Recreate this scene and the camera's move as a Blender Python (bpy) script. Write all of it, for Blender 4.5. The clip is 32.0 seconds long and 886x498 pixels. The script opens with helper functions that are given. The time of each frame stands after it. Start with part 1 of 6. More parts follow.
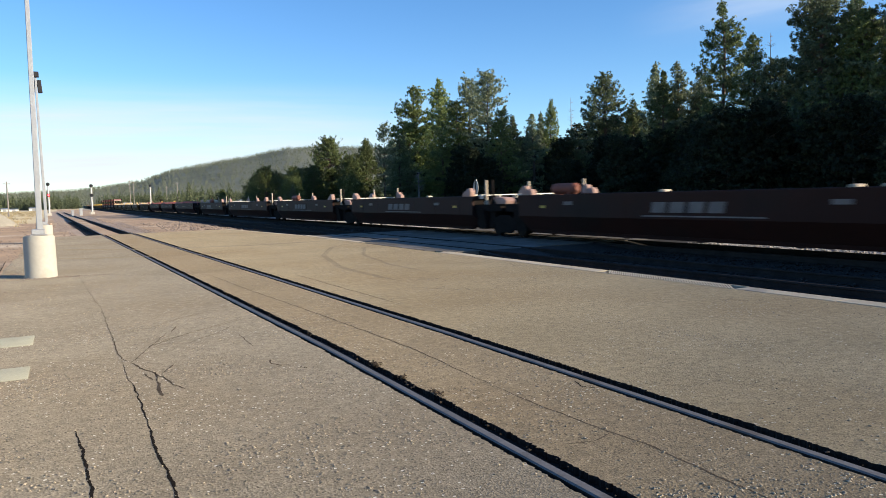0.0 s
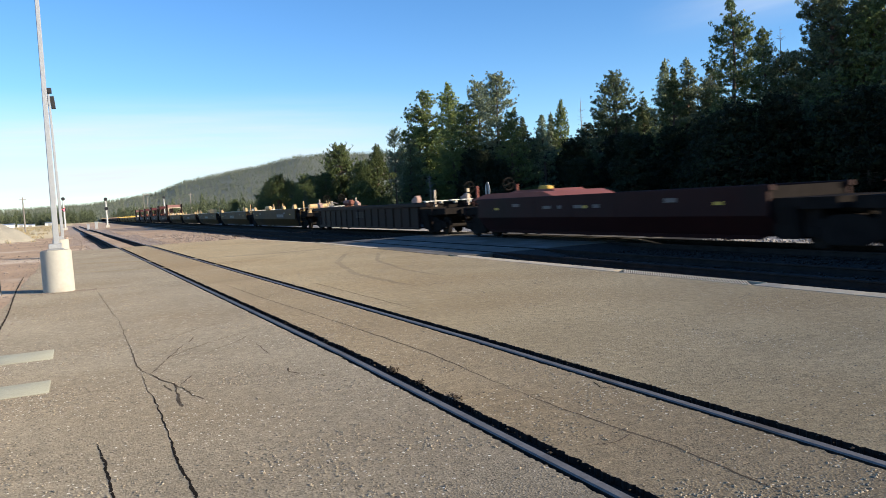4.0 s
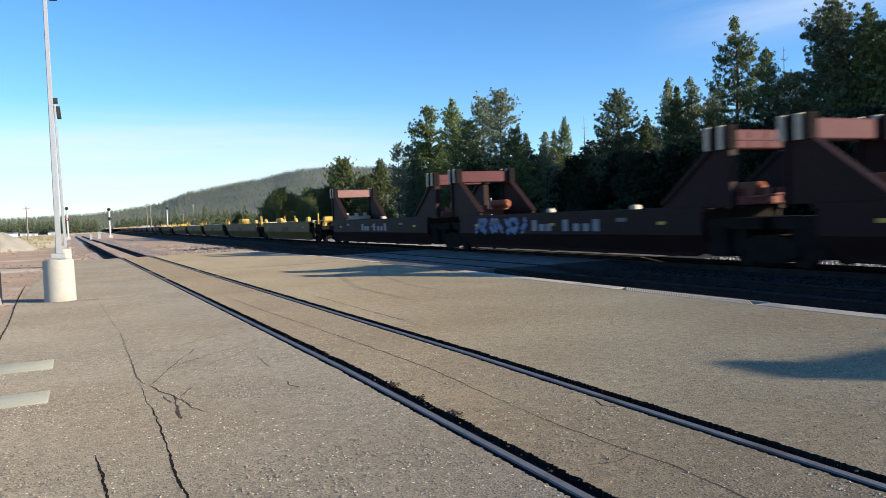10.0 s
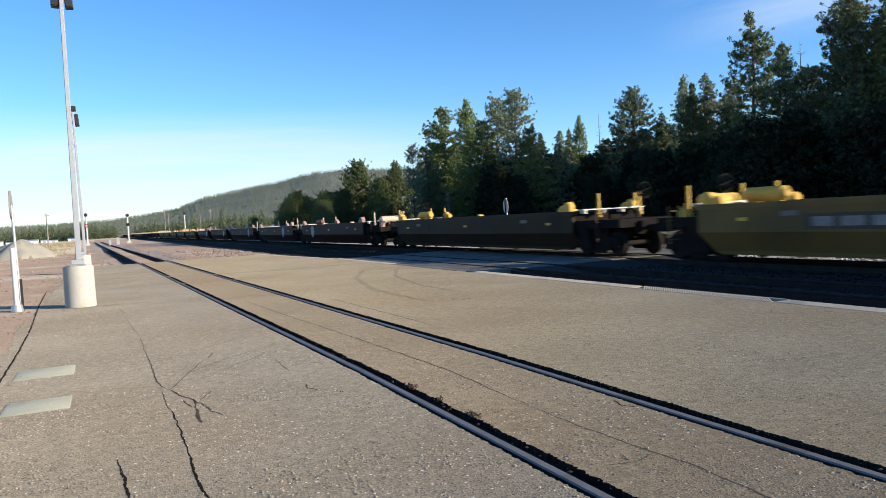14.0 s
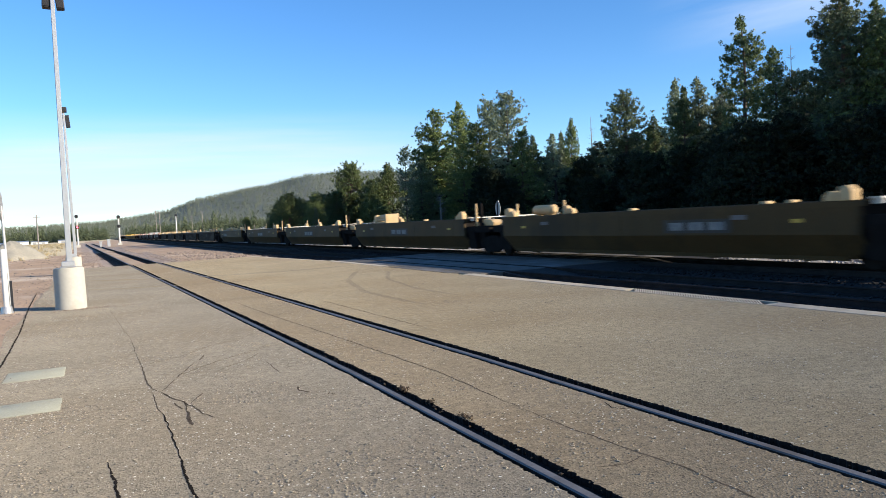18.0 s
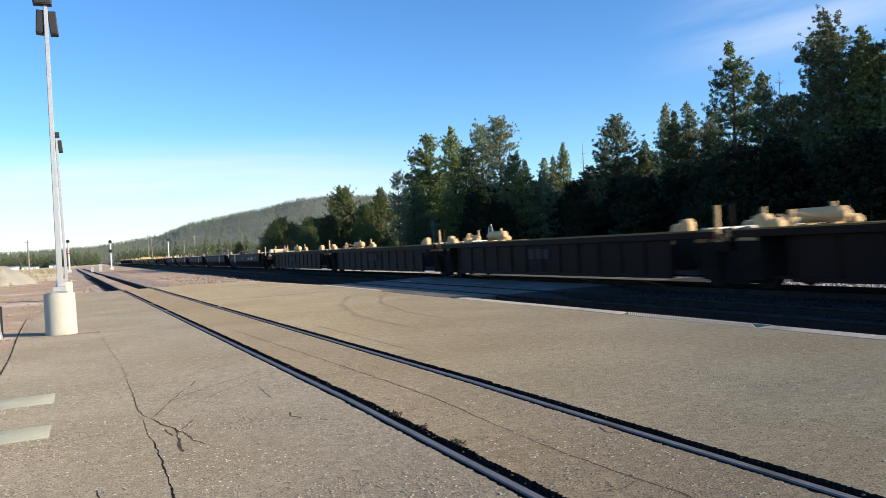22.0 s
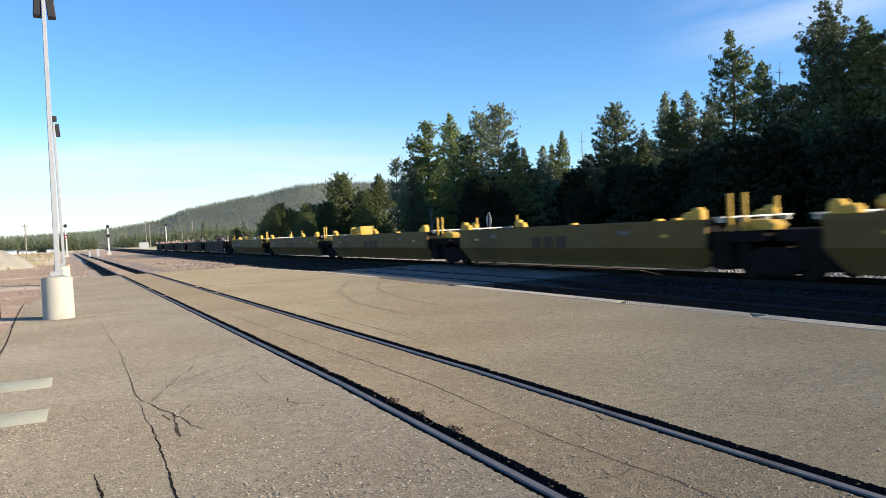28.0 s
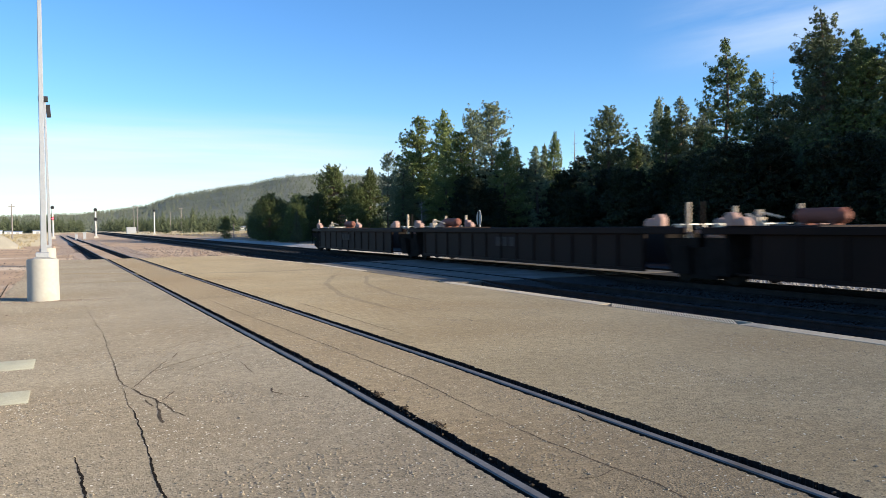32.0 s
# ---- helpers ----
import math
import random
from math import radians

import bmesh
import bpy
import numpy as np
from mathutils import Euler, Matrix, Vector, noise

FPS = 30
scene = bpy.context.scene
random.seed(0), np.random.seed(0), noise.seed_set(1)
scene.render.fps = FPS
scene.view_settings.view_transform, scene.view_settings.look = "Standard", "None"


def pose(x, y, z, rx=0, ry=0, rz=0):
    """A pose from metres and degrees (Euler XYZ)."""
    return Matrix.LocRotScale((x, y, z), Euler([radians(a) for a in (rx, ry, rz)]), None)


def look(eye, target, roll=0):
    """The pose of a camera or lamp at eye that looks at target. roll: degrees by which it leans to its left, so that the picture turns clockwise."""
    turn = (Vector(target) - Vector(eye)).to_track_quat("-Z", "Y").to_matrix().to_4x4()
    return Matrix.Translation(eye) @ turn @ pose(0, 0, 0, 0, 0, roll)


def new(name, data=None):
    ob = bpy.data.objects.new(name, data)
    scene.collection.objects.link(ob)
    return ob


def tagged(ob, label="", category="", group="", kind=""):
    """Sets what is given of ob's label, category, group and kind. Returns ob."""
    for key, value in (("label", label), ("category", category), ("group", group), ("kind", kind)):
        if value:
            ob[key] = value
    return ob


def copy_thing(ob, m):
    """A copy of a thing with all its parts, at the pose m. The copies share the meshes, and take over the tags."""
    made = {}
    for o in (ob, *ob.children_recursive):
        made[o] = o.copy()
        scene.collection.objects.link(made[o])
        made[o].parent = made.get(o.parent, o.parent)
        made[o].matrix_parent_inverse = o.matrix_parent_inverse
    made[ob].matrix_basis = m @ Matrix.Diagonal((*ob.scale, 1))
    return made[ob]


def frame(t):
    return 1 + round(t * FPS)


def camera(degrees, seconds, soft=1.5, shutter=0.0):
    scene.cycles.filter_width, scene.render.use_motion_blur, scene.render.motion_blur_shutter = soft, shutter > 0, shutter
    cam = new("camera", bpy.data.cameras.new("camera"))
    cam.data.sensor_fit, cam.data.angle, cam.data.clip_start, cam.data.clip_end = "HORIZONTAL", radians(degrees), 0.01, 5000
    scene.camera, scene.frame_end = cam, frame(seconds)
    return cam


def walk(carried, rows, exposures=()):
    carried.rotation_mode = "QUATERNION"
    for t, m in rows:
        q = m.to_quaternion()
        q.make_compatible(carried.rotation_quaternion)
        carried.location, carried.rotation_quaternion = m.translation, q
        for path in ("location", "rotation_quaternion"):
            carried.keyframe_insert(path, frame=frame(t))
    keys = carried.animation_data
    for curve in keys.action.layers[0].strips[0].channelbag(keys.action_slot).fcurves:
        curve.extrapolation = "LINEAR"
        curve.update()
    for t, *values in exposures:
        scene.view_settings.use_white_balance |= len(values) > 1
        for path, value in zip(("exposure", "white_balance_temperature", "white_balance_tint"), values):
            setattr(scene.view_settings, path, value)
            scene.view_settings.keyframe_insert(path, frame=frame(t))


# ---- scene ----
cam = camera(60.3, 32.0, soft=0.85, shutter=0.22)
PATH = [
    (0, 0.0182, -0.0102, 1.6474, 85.935, 1.703, -26.374),
    (0.5, 0.0194, -0.0095, 1.6456, 85.919, 2.264, -26.816),
    (1, 0.0170, -0.0065, 1.6571, 86.355, 3.038, -26.496),
    (1.5, 0.0221, -0.0085, 1.6556, 86.497, 3.385, -26.523),
    (2, 0.0215, -0.0099, 1.6577, 86.468, 3.598, -26.882),
    (2.5, 0.0220, -0.0074, 1.6572, 86.472, 4.035, -26.725),
    (3, 0.0120, -0.0065, 1.6581, 86.478, 3.952, -26.468),
    (3.5, 0.0156, -0.0036, 1.6506, 86.193, 3.722, -25.801),
    (5.5, -0.0101, 0.0044, 1.6591, 86.589, 2.053, -25.041),
    (6, -0.0000, -0.0000, 1.6600, 86.690, 1.747, -24.803),
    (6.5, 0.0068, 0.0059, 1.6576, 86.764, 1.779, -24.790),
    (7, 0.0186, 0.0146, 1.6475, 86.715, 2.113, -24.900),
    (7.5, 0.0053, 0.0108, 1.6574, 86.619, 1.975, -25.182),
    (8, 0.0046, 0.0112, 1.6600, 86.766, 1.807, -24.847),
    (8.5, 0.0011, 0.0031, 1.6610, 87.213, 1.933, -24.489),
    (9, 0.0019, 0.0097, 1.6569, 87.417, 1.962, -24.467),
    (9.5, 0.0104, 0.0116, 1.6535, 87.509, 2.200, -24.849),
    (10, 0.0101, 0.0133, 1.6530, 87.382, 2.495, -25.300),
    (10.5, 0.0050, 0.0069, 1.6529, 87.133, 2.176, -25.340),
    (11, 0.0000, 0.0042, 1.6565, 87.118, 2.282, -24.923),
    (11.5, -0.0008, 0.0037, 1.6601, 87.325, 2.171, -24.479),
    (12, 0.0029, 0.0046, 1.6562, 87.317, 2.228, -24.466),
    (12.5, -0.0014, 0.0062, 1.6546, 87.274, 2.588, -24.365),
    (13, -0.0008, 0.0114, 1.6580, 87.410, 3.048, -23.801),
    (13.5, 0.0083, 0.0073, 1.6565, 87.490, 3.120, -23.718),
    (14, 0.0089, 0.0111, 1.6570, 87.514, 3.342, -24.139),
    (14.5, 0.0096, 0.0063, 1.6602, 87.563, 3.552, -24.379),
    (15, 0.0192, 0.0110, 1.6560, 87.554, 3.362, -24.946),
    (15.5, 0.0109, 0.0094, 1.6567, 87.459, 3.153, -25.475),
    (17.5, 0.0040, 0.0038, 1.6571, 87.651, 3.043, -24.693),
    (18, 0.0077, -0.0005, 1.6587, 87.655, 3.219, -24.716),
    (18.5, 0.0027, 0.0034, 1.6615, 87.683, 3.339, -24.788),
    (19, -0.0069, 0.0033, 1.6627, 87.828, 2.904, -24.318),
    (19.5, 0.0025, 0.0070, 1.6621, 88.078, 2.803, -24.120),
    (20, 0.0094, -0.0016, 1.6643, 88.598, 3.087, -24.561),
    (20.5, 0.0128, 0.0038, 1.6632, 89.036, 3.311, -24.879),
    (21, 0.0138, 0.0048, 1.6621, 89.239, 3.480, -25.153),
    (21.5, 0.0069, -0.0001, 1.6615, 89.357, 3.433, -25.236),
    (22, 0.0088, -0.0027, 1.6605, 89.419, 3.373, -25.250),
    (22.5, 0.0188, -0.0018, 1.6633, 89.426, 3.563, -25.331),
    (23, 0.0225, -0.0021, 1.6649, 89.471, 3.585, -25.858),
    (23.5, 0.0184, -0.0028, 1.6543, 89.064, 3.689, -26.042),
    (24, 0.0181, -0.0049, 1.6551, 88.398, 3.757, -26.161),
    (24.5, 0.0063, -0.0048, 1.6562, 88.271, 3.479, -25.949),
    (25, 0.0072, -0.0043, 1.6545, 88.170, 3.077, -25.815),
    (25.5, 0.0131, -0.0052, 1.6569, 88.120, 2.869, -25.871),
    (27.5, 0.0073, -0.0032, 1.6561, 88.790, 3.275, -25.494),
    (28, 0.0075, 0.0045, 1.6575, 88.472, 2.920, -25.399),
    (28.5, -0.0005, -0.0024, 1.6616, 88.382, 2.356, -25.128),
    (29, -0.0061, -0.0028, 1.6584, 88.235, 2.085, -24.899),
    (29.5, -0.0034, -0.0066, 1.6564, 88.134, 2.034, -24.724),
    (30, -0.0077, -0.0114, 1.6594, 88.128, 2.038, -24.659),
    (30.5, -0.0075, -0.0101, 1.6638, 88.375, 1.778, -24.650),
    (31, -0.0054, -0.0048, 1.6601, 88.454, 1.645, -24.834),
    (31.5, -0.0052, -0.0094, 1.6600, 88.414, 1.360, -25.241),
    (32, -0.0059, -0.0046, 1.6568, 88.175, 0.724, -26.173),
]
walk(cam, [(r[0], pose(*r[1:])) for r in PATH], [(0.0, 0.92, 6500, 10), (6.0, 0.93, 6250, 10), (12.0, 0.95, 6080, 10), (18.0, 0.97, 6080, 10), (22.0, 1.01, 6250, 10), (25.0, 1.03, 6350, 10), (32.0, 1.04, 6350, 10)])

# ---- daylight: low sun from beyond the train, clear sky ----
SUN_HEADING, SUN_HEIGHT = 135.0, 15.3
world = bpy.data.worlds.new("sky")
scene.world = world
world.use_nodes = True
wn = world.node_tree.nodes
sky = wn.new("ShaderNodeTexSky")
sky.sky_type, sky.sun_disc = "NISHITA", False
sky.sun_elevation, sky.sun_rotation = radians(SUN_HEIGHT), radians(SUN_HEADING)
sky.altitude, sky.air_density, sky.dust_density, sky.ozone_density = 1500, 1.0, 0.45, 3.2
rich = wn.new("ShaderNodeHueSaturation")
rich.inputs["Hue"].default_value, rich.inputs["Saturation"].default_value = 0.504, 1.16
wn["Background"].inputs["Strength"].default_value = 0.118
world.node_tree.links.new(sky.outputs[0], rich.inputs["Color"])
world.node_tree.links.new(rich.outputs[0], wn["Background"].inputs["Color"])
sun_lamp = bpy.data.lights.new("sun", "SUN")
sun_lamp.energy, sun_lamp.angle, sun_lamp.color = 5.0, radians(0.53), (1.0, 0.84, 0.63)
sun = new("sun", sun_lamp)
h, e = radians(SUN_HEADING), radians(SUN_HEIGHT)
sun_way = Vector((math.sin(h) * math.cos(e), math.cos(h) * math.cos(e), math.sin(e)))
sun.matrix_world = look(sun_way * 200, (0, 0, 0))

# ---- materials ----
def mat(name, color, rough=0.8, metal=0.0, var=0.25, scale=3.0, fine=40.0, bump=0.2, dirt=None, dirt_amount=0.0, obj_var=0.0, spec=0.3, dusty=0.0):
    """Two scales of colour variation, fine relief, and patches of dirt in a second colour."""
    m = bpy.data.materials.new(name)
    m.use_nodes = True
    n, l = m.node_tree.nodes, m.node_tree.links
    b = n["Principled BSDF"]
    b.inputs["Roughness"].default_value, b.inputs["Metallic"].default_value = rough, metal
    b.inputs["Specular IOR Level"].default_value = spec
    b.inputs["Diffuse Roughness"].default_value = dusty
    co = n.new("ShaderNodeTexCoord")
    big, small = n.new("ShaderNodeTexNoise"), n.new("ShaderNodeTexNoise")
    for t, s, d in ((big, scale, 5), (small, fine, 3)):
        t.inputs["Scale"].default_value, t.inputs["Detail"].default_value = s, d
        l.new(co.outputs["Object"], t.inputs["Vector"])
    mix = n.new("ShaderNodeMix")
    mix.data_type, mix.blend_type = "RGBA", "MIX"
    add = n.new("ShaderNodeMath")
    add.operation = "ADD"
    l.new(big.outputs["Fac"], add.inputs[0])
    l.new(small.outputs["Fac"], add.inputs[1])
    rng = n.new("ShaderNodeMapRange")
    rng.inputs["From Min"].default_value, rng.inputs["From Max"].default_value = 0.7, 1.3
    l.new(add.outputs[0], rng.inputs["Value"])
    l.new(rng.outputs["Result"], mix.inputs["Factor"])
    mix.inputs[6].default_value = (*[c * (1 - var) for c in color], 1)
    mix.inputs[7].default_value = (*[min(1, c * (1 + var)) for c in color], 1)
    last = mix.outputs[2]
    if dirt:
        dn, dr, dm = n.new("ShaderNodeTexNoise"), n.new("ShaderNodeMapRange"), n.new("ShaderNodeMix")
        dm.data_type = "RGBA"
        dn.inputs["Scale"].default_value, dn.inputs["Detail"].default_value = scale * 0.6, 8
        l.new(co.outputs["Object"], dn.inputs["Vector"])
        dr.inputs["From Min"].default_value, dr.inputs["From Max"].default_value = 0.62 - 0.3 * dirt_amount, 0.75 - 0.2 * dirt_amount
        l.new(dn.outputs["Fac"], dr.inputs["Value"])
        l.new(dr.outputs["Result"], dm.inputs["Factor"])
        l.new(last, dm.inputs[6])
        dm.inputs[7].default_value = (*dirt, 1)
        last = dm.outputs[2]
    if obj_var:
        oi, hs, mr = n.new("ShaderNodeObjectInfo"), n.new("ShaderNodeHueSaturation"), n.new("ShaderNodeMapRange")
        mr.inputs["To Min"].default_value, mr.inputs["To Max"].default_value = 1 - obj_var, 1 + obj_var
        l.new(oi.outputs["Random"], mr.inputs["Value"])
        l.new(mr.outputs["Result"], hs.inputs["Value"])
        l.new(last, hs.inputs["Color"])
        last = hs.outputs["Color"]
    l.new(last, b.inputs["Base Color"])
    if bump:
        bp = n.new("ShaderNodeBump")
        bp.inputs["Strength"].default_value, bp.inputs["Distance"].default_value = bump, 0.02
        l.new(small.outputs["Fac"], bp.inputs["Height"])
        l.new(bp.outputs["Normal"], b.inputs["Normal"])
    return m


def foliage(name, color, var=0.45, thin=0.28, spec=0.06):
    """Needles: each tuft its own shade, a little light passing through."""
    m = bpy.data.materials.new(name)
    m.use_nodes = True
    n, l = m.node_tree.nodes, m.node_tree.links
    b = n["Principled BSDF"]
    b.inputs["Roughness"].default_value = 0.5
    b.inputs["Specular IOR Level"].default_value = spec
    geo, oi = n.new("ShaderNodeNewGeometry"), n.new("ShaderNodeObjectInfo")
    ramp = n.new("ShaderNodeMix")
    ramp.data_type = "RGBA"
    ramp.inputs[6].default_value = (*[c * (1 - var) for c in color], 1)
    ramp.inputs[7].default_value = (color[0] * (1 + var * 1.5), color[1] * (1 + var), color[2] * (1 + var * 0.4), 1)
    l.new(geo.outputs["Random Per Island"], ramp.inputs["Factor"])
    hs, mr = n.new("ShaderNodeHueSaturation"), n.new("ShaderNodeMapRange")
    mr.inputs["To Min"].default_value, mr.inputs["To Max"].default_value = 0.75, 1.3
    l.new(oi.outputs["Random"], mr.inputs["Value"])
    l.new(mr.outputs["Result"], hs.inputs["Value"])
    l.new(ramp.outputs[2], hs.inputs["Color"])
    l.new(hs.outputs["Color"], b.inputs["Base Color"])
    tr, ms = n.new("ShaderNodeBsdfTranslucent"), n.new("ShaderNodeMixShader")
    l.new(hs.outputs["Color"], tr.inputs["Color"])
    ms.inputs[0].default_value = thin
    l.new(b.outputs[0], ms.inputs[1])
    l.new(tr.outputs[0], ms.inputs[2])
    l.new(ms.outputs[0], n["Material Output"].inputs["Surface"])
    return m


def glow(name, color, strength):
    m = bpy.data.materials.new(name)
    m.use_nodes = True
    b = m.node_tree.nodes["Principled BSDF"]
    b.inputs["Base Color"].default_value = (*color, 1)
    b.inputs["Emission Color"].default_value = (*color, 1)
    b.inputs["Emission Strength"].default_value = strength
    return m


def asphalt_material(name, color, dark, stone):
    """Worn asphalt: broad brownish stains, fine grain of varied stones, bare pale chips in patches."""
    m = mat(name, color, 0.9, 0, 0.14, 0.5, 45.0, 0.25, dirt=dark, dirt_amount=0.25, dusty=0.65)
    n, l = m.node_tree.nodes, m.node_tree.links
    b = n["Principled BSDF"]
    last = b.inputs["Base Color"].links[0].from_socket
    co = n.new("ShaderNodeTexCoord")

    def noise_range(scale, detail, lo, hi, to_lo, to_hi):
        t, r = n.new("ShaderNodeTexNoise"), n.new("ShaderNodeMapRange")
        t.inputs["Scale"].default_value, t.inputs["Detail"].default_value = scale, detail
        l.new(co.outputs["Object"], t.inputs["Vector"])
        for k, v in (("From Min", lo), ("From Max", hi), ("To Min", to_lo), ("To Max", to_hi)):
            r.inputs[k].default_value = v
        l.new(t.outputs["Fac"], r.inputs["Value"])
        return r.outputs["Result"]

    def blend(kind, factor, first, second):
        x = n.new("ShaderNodeMix")
        x.data_type, x.blend_type = "RGBA", kind
        for slot, v in (("Factor", factor), (6, first), (7, second)):
            if isinstance(v, (int, float)):
                x.inputs[slot].default_value = v
            elif isinstance(v, tuple):
                x.inputs[slot].default_value = (*v, 1)
            else:
                l.new(v, x.inputs[slot])
        return x.outputs[2]

    def cells(scale):
        v, sep = n.new("ShaderNodeTexVoronoi"), n.new("ShaderNodeSeparateColor")
        v.inputs["Scale"].default_value = scale
        l.new(co.outputs["Object"], v.inputs["Vector"])
        l.new(v.outputs["Color"], sep.inputs[0])
        return v, sep

    def maths(kind, a, c):
        x = n.new("ShaderNodeMath")
        x.operation = kind
        for slot, v in ((0, a), (1, c)):
            if isinstance(v, (int, float)):
                x.inputs[slot].default_value = v
            else:
                l.new(v, x.inputs[slot])
        return x.outputs[0]

    # broad stains
    last = blend("MIX", noise_range(0.22, 6, 0.45, 0.7, 0, 1), last, tuple(c * k for c, k in zip(color, (0.86, 0.80, 0.72))))
    # stone grain: every small stone its own shade
    grain, gs = cells(78)
    patch = noise_range(9, 6, 0.3, 0.7, 0.84, 1.16)
    shade = n.new("ShaderNodeMapRange")
    shade.inputs["To Min"].default_value, shade.inputs["To Max"].default_value = 0.70, 1.28
    l.new(gs.outputs[0], shade.inputs["Value"])
    grey = n.new("ShaderNodeCombineColor")
    tone = maths("MULTIPLY", shade.outputs["Result"], patch)
    for k in range(3):
        l.new(tone, grey.inputs[k])
    last = blend("MULTIPLY", 1.0, last, grey.outputs[0])
    # pale chips
    chips, cs = cells(44)
    bare = maths("GREATER_THAN", cs.outputs[0], noise_range(0.9, 6, 0.46, 0.70, 0.985, 0.66))
    dot = maths("LESS_THAN", chips.outputs["Distance"], maths("MULTIPLY", cs.outputs[1], 0.50))
    last = blend("MIX", maths("MULTIPLY", bare, dot), last, stone)
    # pits
    pit = maths("MULTIPLY", maths("LESS_THAN", cs.outputs[2], noise_range(1.1, 5, 0.4, 0.7, 0.02, 0.16)), maths("LESS_THAN", chips.outputs["Distance"], 0.35))
    last = blend("MIX", pit, last, tuple(c * 0.4 for c in color))
    l.new(last, b.inputs["Base Color"])
    bp = n.new("ShaderNodeBump")
    bp.inputs["Strength"].default_value, bp.inputs["Distance"].default_value = 0.32, 0.008
    l.new(grain.outputs["Distance"], bp.inputs["Height"])
    old = b.inputs["Normal"].links[0].from_socket
    l.new(old, bp.inputs["Normal"])
    l.new(bp.outputs["Normal"], b.inputs["Normal"])
    return m


def cloud_material(name, scale, stretch, low, high, strength):
    """Thin cloud: a glowing veil with ragged gaps, soft at its rim."""
    m = bpy.data.materials.new(name)
    m.use_nodes = True
    n, l = m.node_tree.nodes, m.node_tree.links
    n.remove(n["Principled BSDF"])
    co, mp, ns = n.new("ShaderNodeTexCoord"), n.new("ShaderNodeMapping"), n.new("ShaderNodeTexNoise")
    mp.inputs["Scale"].default_value = stretch
    ns.inputs["Scale"].default_value, ns.inputs["Detail"].default_value, ns.inputs["Roughness"].default_value = scale, 7, 0.55
    l.new(co.outputs["Object"], mp.inputs["Vector"])
    l.new(mp.outputs[0], ns.inputs["Vector"])
    rg = n.new("ShaderNodeMapRange")
    rg.inputs["From Min"].default_value, rg.inputs["From Max"].default_value = low, high
    l.new(ns.outputs["Fac"], rg.inputs["Value"])
    # fade towards the rim of the sheet (object space runs from -1 to 1)
    sp = n.new("ShaderNodeSeparateXYZ")
    l.new(co.outputs["Object"], sp.inputs[0])
    last = rg.outputs["Result"]
    for k in (0, 1):
        ab, fd, mu = n.new("ShaderNodeMath"), n.new("ShaderNodeMapRange"), n.new("ShaderNodeMath")
        ab.operation, mu.operation = "ABSOLUTE", "MULTIPLY"
        l.new(sp.outputs[k], ab.inputs[0])
        fd.interpolation_type = "SMOOTHSTEP"
        fd.inputs["From Min"].default_value, fd.inputs["From Max"].default_value = 0.25, 1.0
        fd.inputs["To Min"].default_value, fd.inputs["To Max"].default_value = 1, 0
        l.new(ab.outputs[0], fd.inputs["Value"])
        l.new(last, mu.inputs[0])
        l.new(fd.outputs["Result"], mu.inputs[1])
        last = mu.outputs[0]
    em, tr, ms = n.new("ShaderNodeEmission"), n.new("ShaderNodeBsdfTransparent"), n.new("ShaderNodeMixShader")
    em.inputs["Color"].default_value, em.inputs["Strength"].default_value = (0.93, 0.97, 1.0, 1), strength
    l.new(last, ms.inputs[0])
    l.new(tr.outputs[0], ms.inputs[1])
    l.new(em.outputs[0], ms.inputs[2])
    l.new(ms.outputs[0], n["Material Output"].inputs["Surface"])
    return m


M = {}
M["cirrus"] = cloud_material("high cirrus", 1.0, (0.7, 1.3, 1), 0.34, 1.2, 0.58)
M["haze_cloud"] = cloud_material("low thin cloud", 1.6, (0.7, 2.0, 1), 0.18, 0.72, 0.50)
M["asphalt"] = asphalt_material("pale worn asphalt", (0.2327, 0.2013, 0.1436), (0.1881, 0.1597, 0.1106), (0.5548, 0.5301, 0.4555))
M["asphalt_mid"] = asphalt_material("worn asphalt between rails", (0.2451, 0.1939, 0.1168), (0.1949, 0.1518, 0.0893), (0.5674, 0.5186, 0.3971))
M["asphalt_grey"] = asphalt_material("greyer asphalt", (0.289, 0.234, 0.139), (0.236, 0.192, 0.113), (0.498, 0.463, 0.365))
M["chip"] = foliage("loose stone chips", (0.265, 0.25, 0.21), 0.40, 0.0)
M["crumbs"] = foliage("broken asphalt crumbs", (0.05, 0.042, 0.033), 0.4, 0.0)
M["tar"] = mat("open crack", (0.026, 0.021, 0.016), 1.0, var=0.4, bump=0.3, spec=0.02)
M["hairline"] = mat("hairline crack dirt", (0.12, 0.094, 0.066), 1.0, var=0.3, fine=90, bump=0.3, spec=0.02)
M["old_tar"] = mat("worn crack filler", (0.105, 0.082, 0.058), 1.0, var=0.4, fine=90, bump=0.3, spec=0.02)
M["rubber"] = asphalt_material("tyre mark", (0.229, 0.187, 0.116), (0.204, 0.166, 0.103), (0.309, 0.276, 0.214))
M["cover"] = mat("worn cover concrete", (0.341, 0.337, 0.255), 0.85, dusty=0.6, bump=0.6, var=0.12, scale=2, fine=60, dirt=(0.320, 0.305, 0.224), dirt_amount=0.3)
M["concrete"] = mat("light concrete", (0.40, 0.385, 0.335), 0.85, var=0.06, scale=2, fine=14, bump=0.08, dirt=(0.33, 0.305, 0.25), dirt_amount=0.15)
M["kerb"] = mat("edging concrete", (0.42, 0.36, 0.265), 0.85, dusty=0.6, var=0.12, scale=2, fine=30, dirt=(0.261, 0.237, 0.198), dirt_amount=0.2)
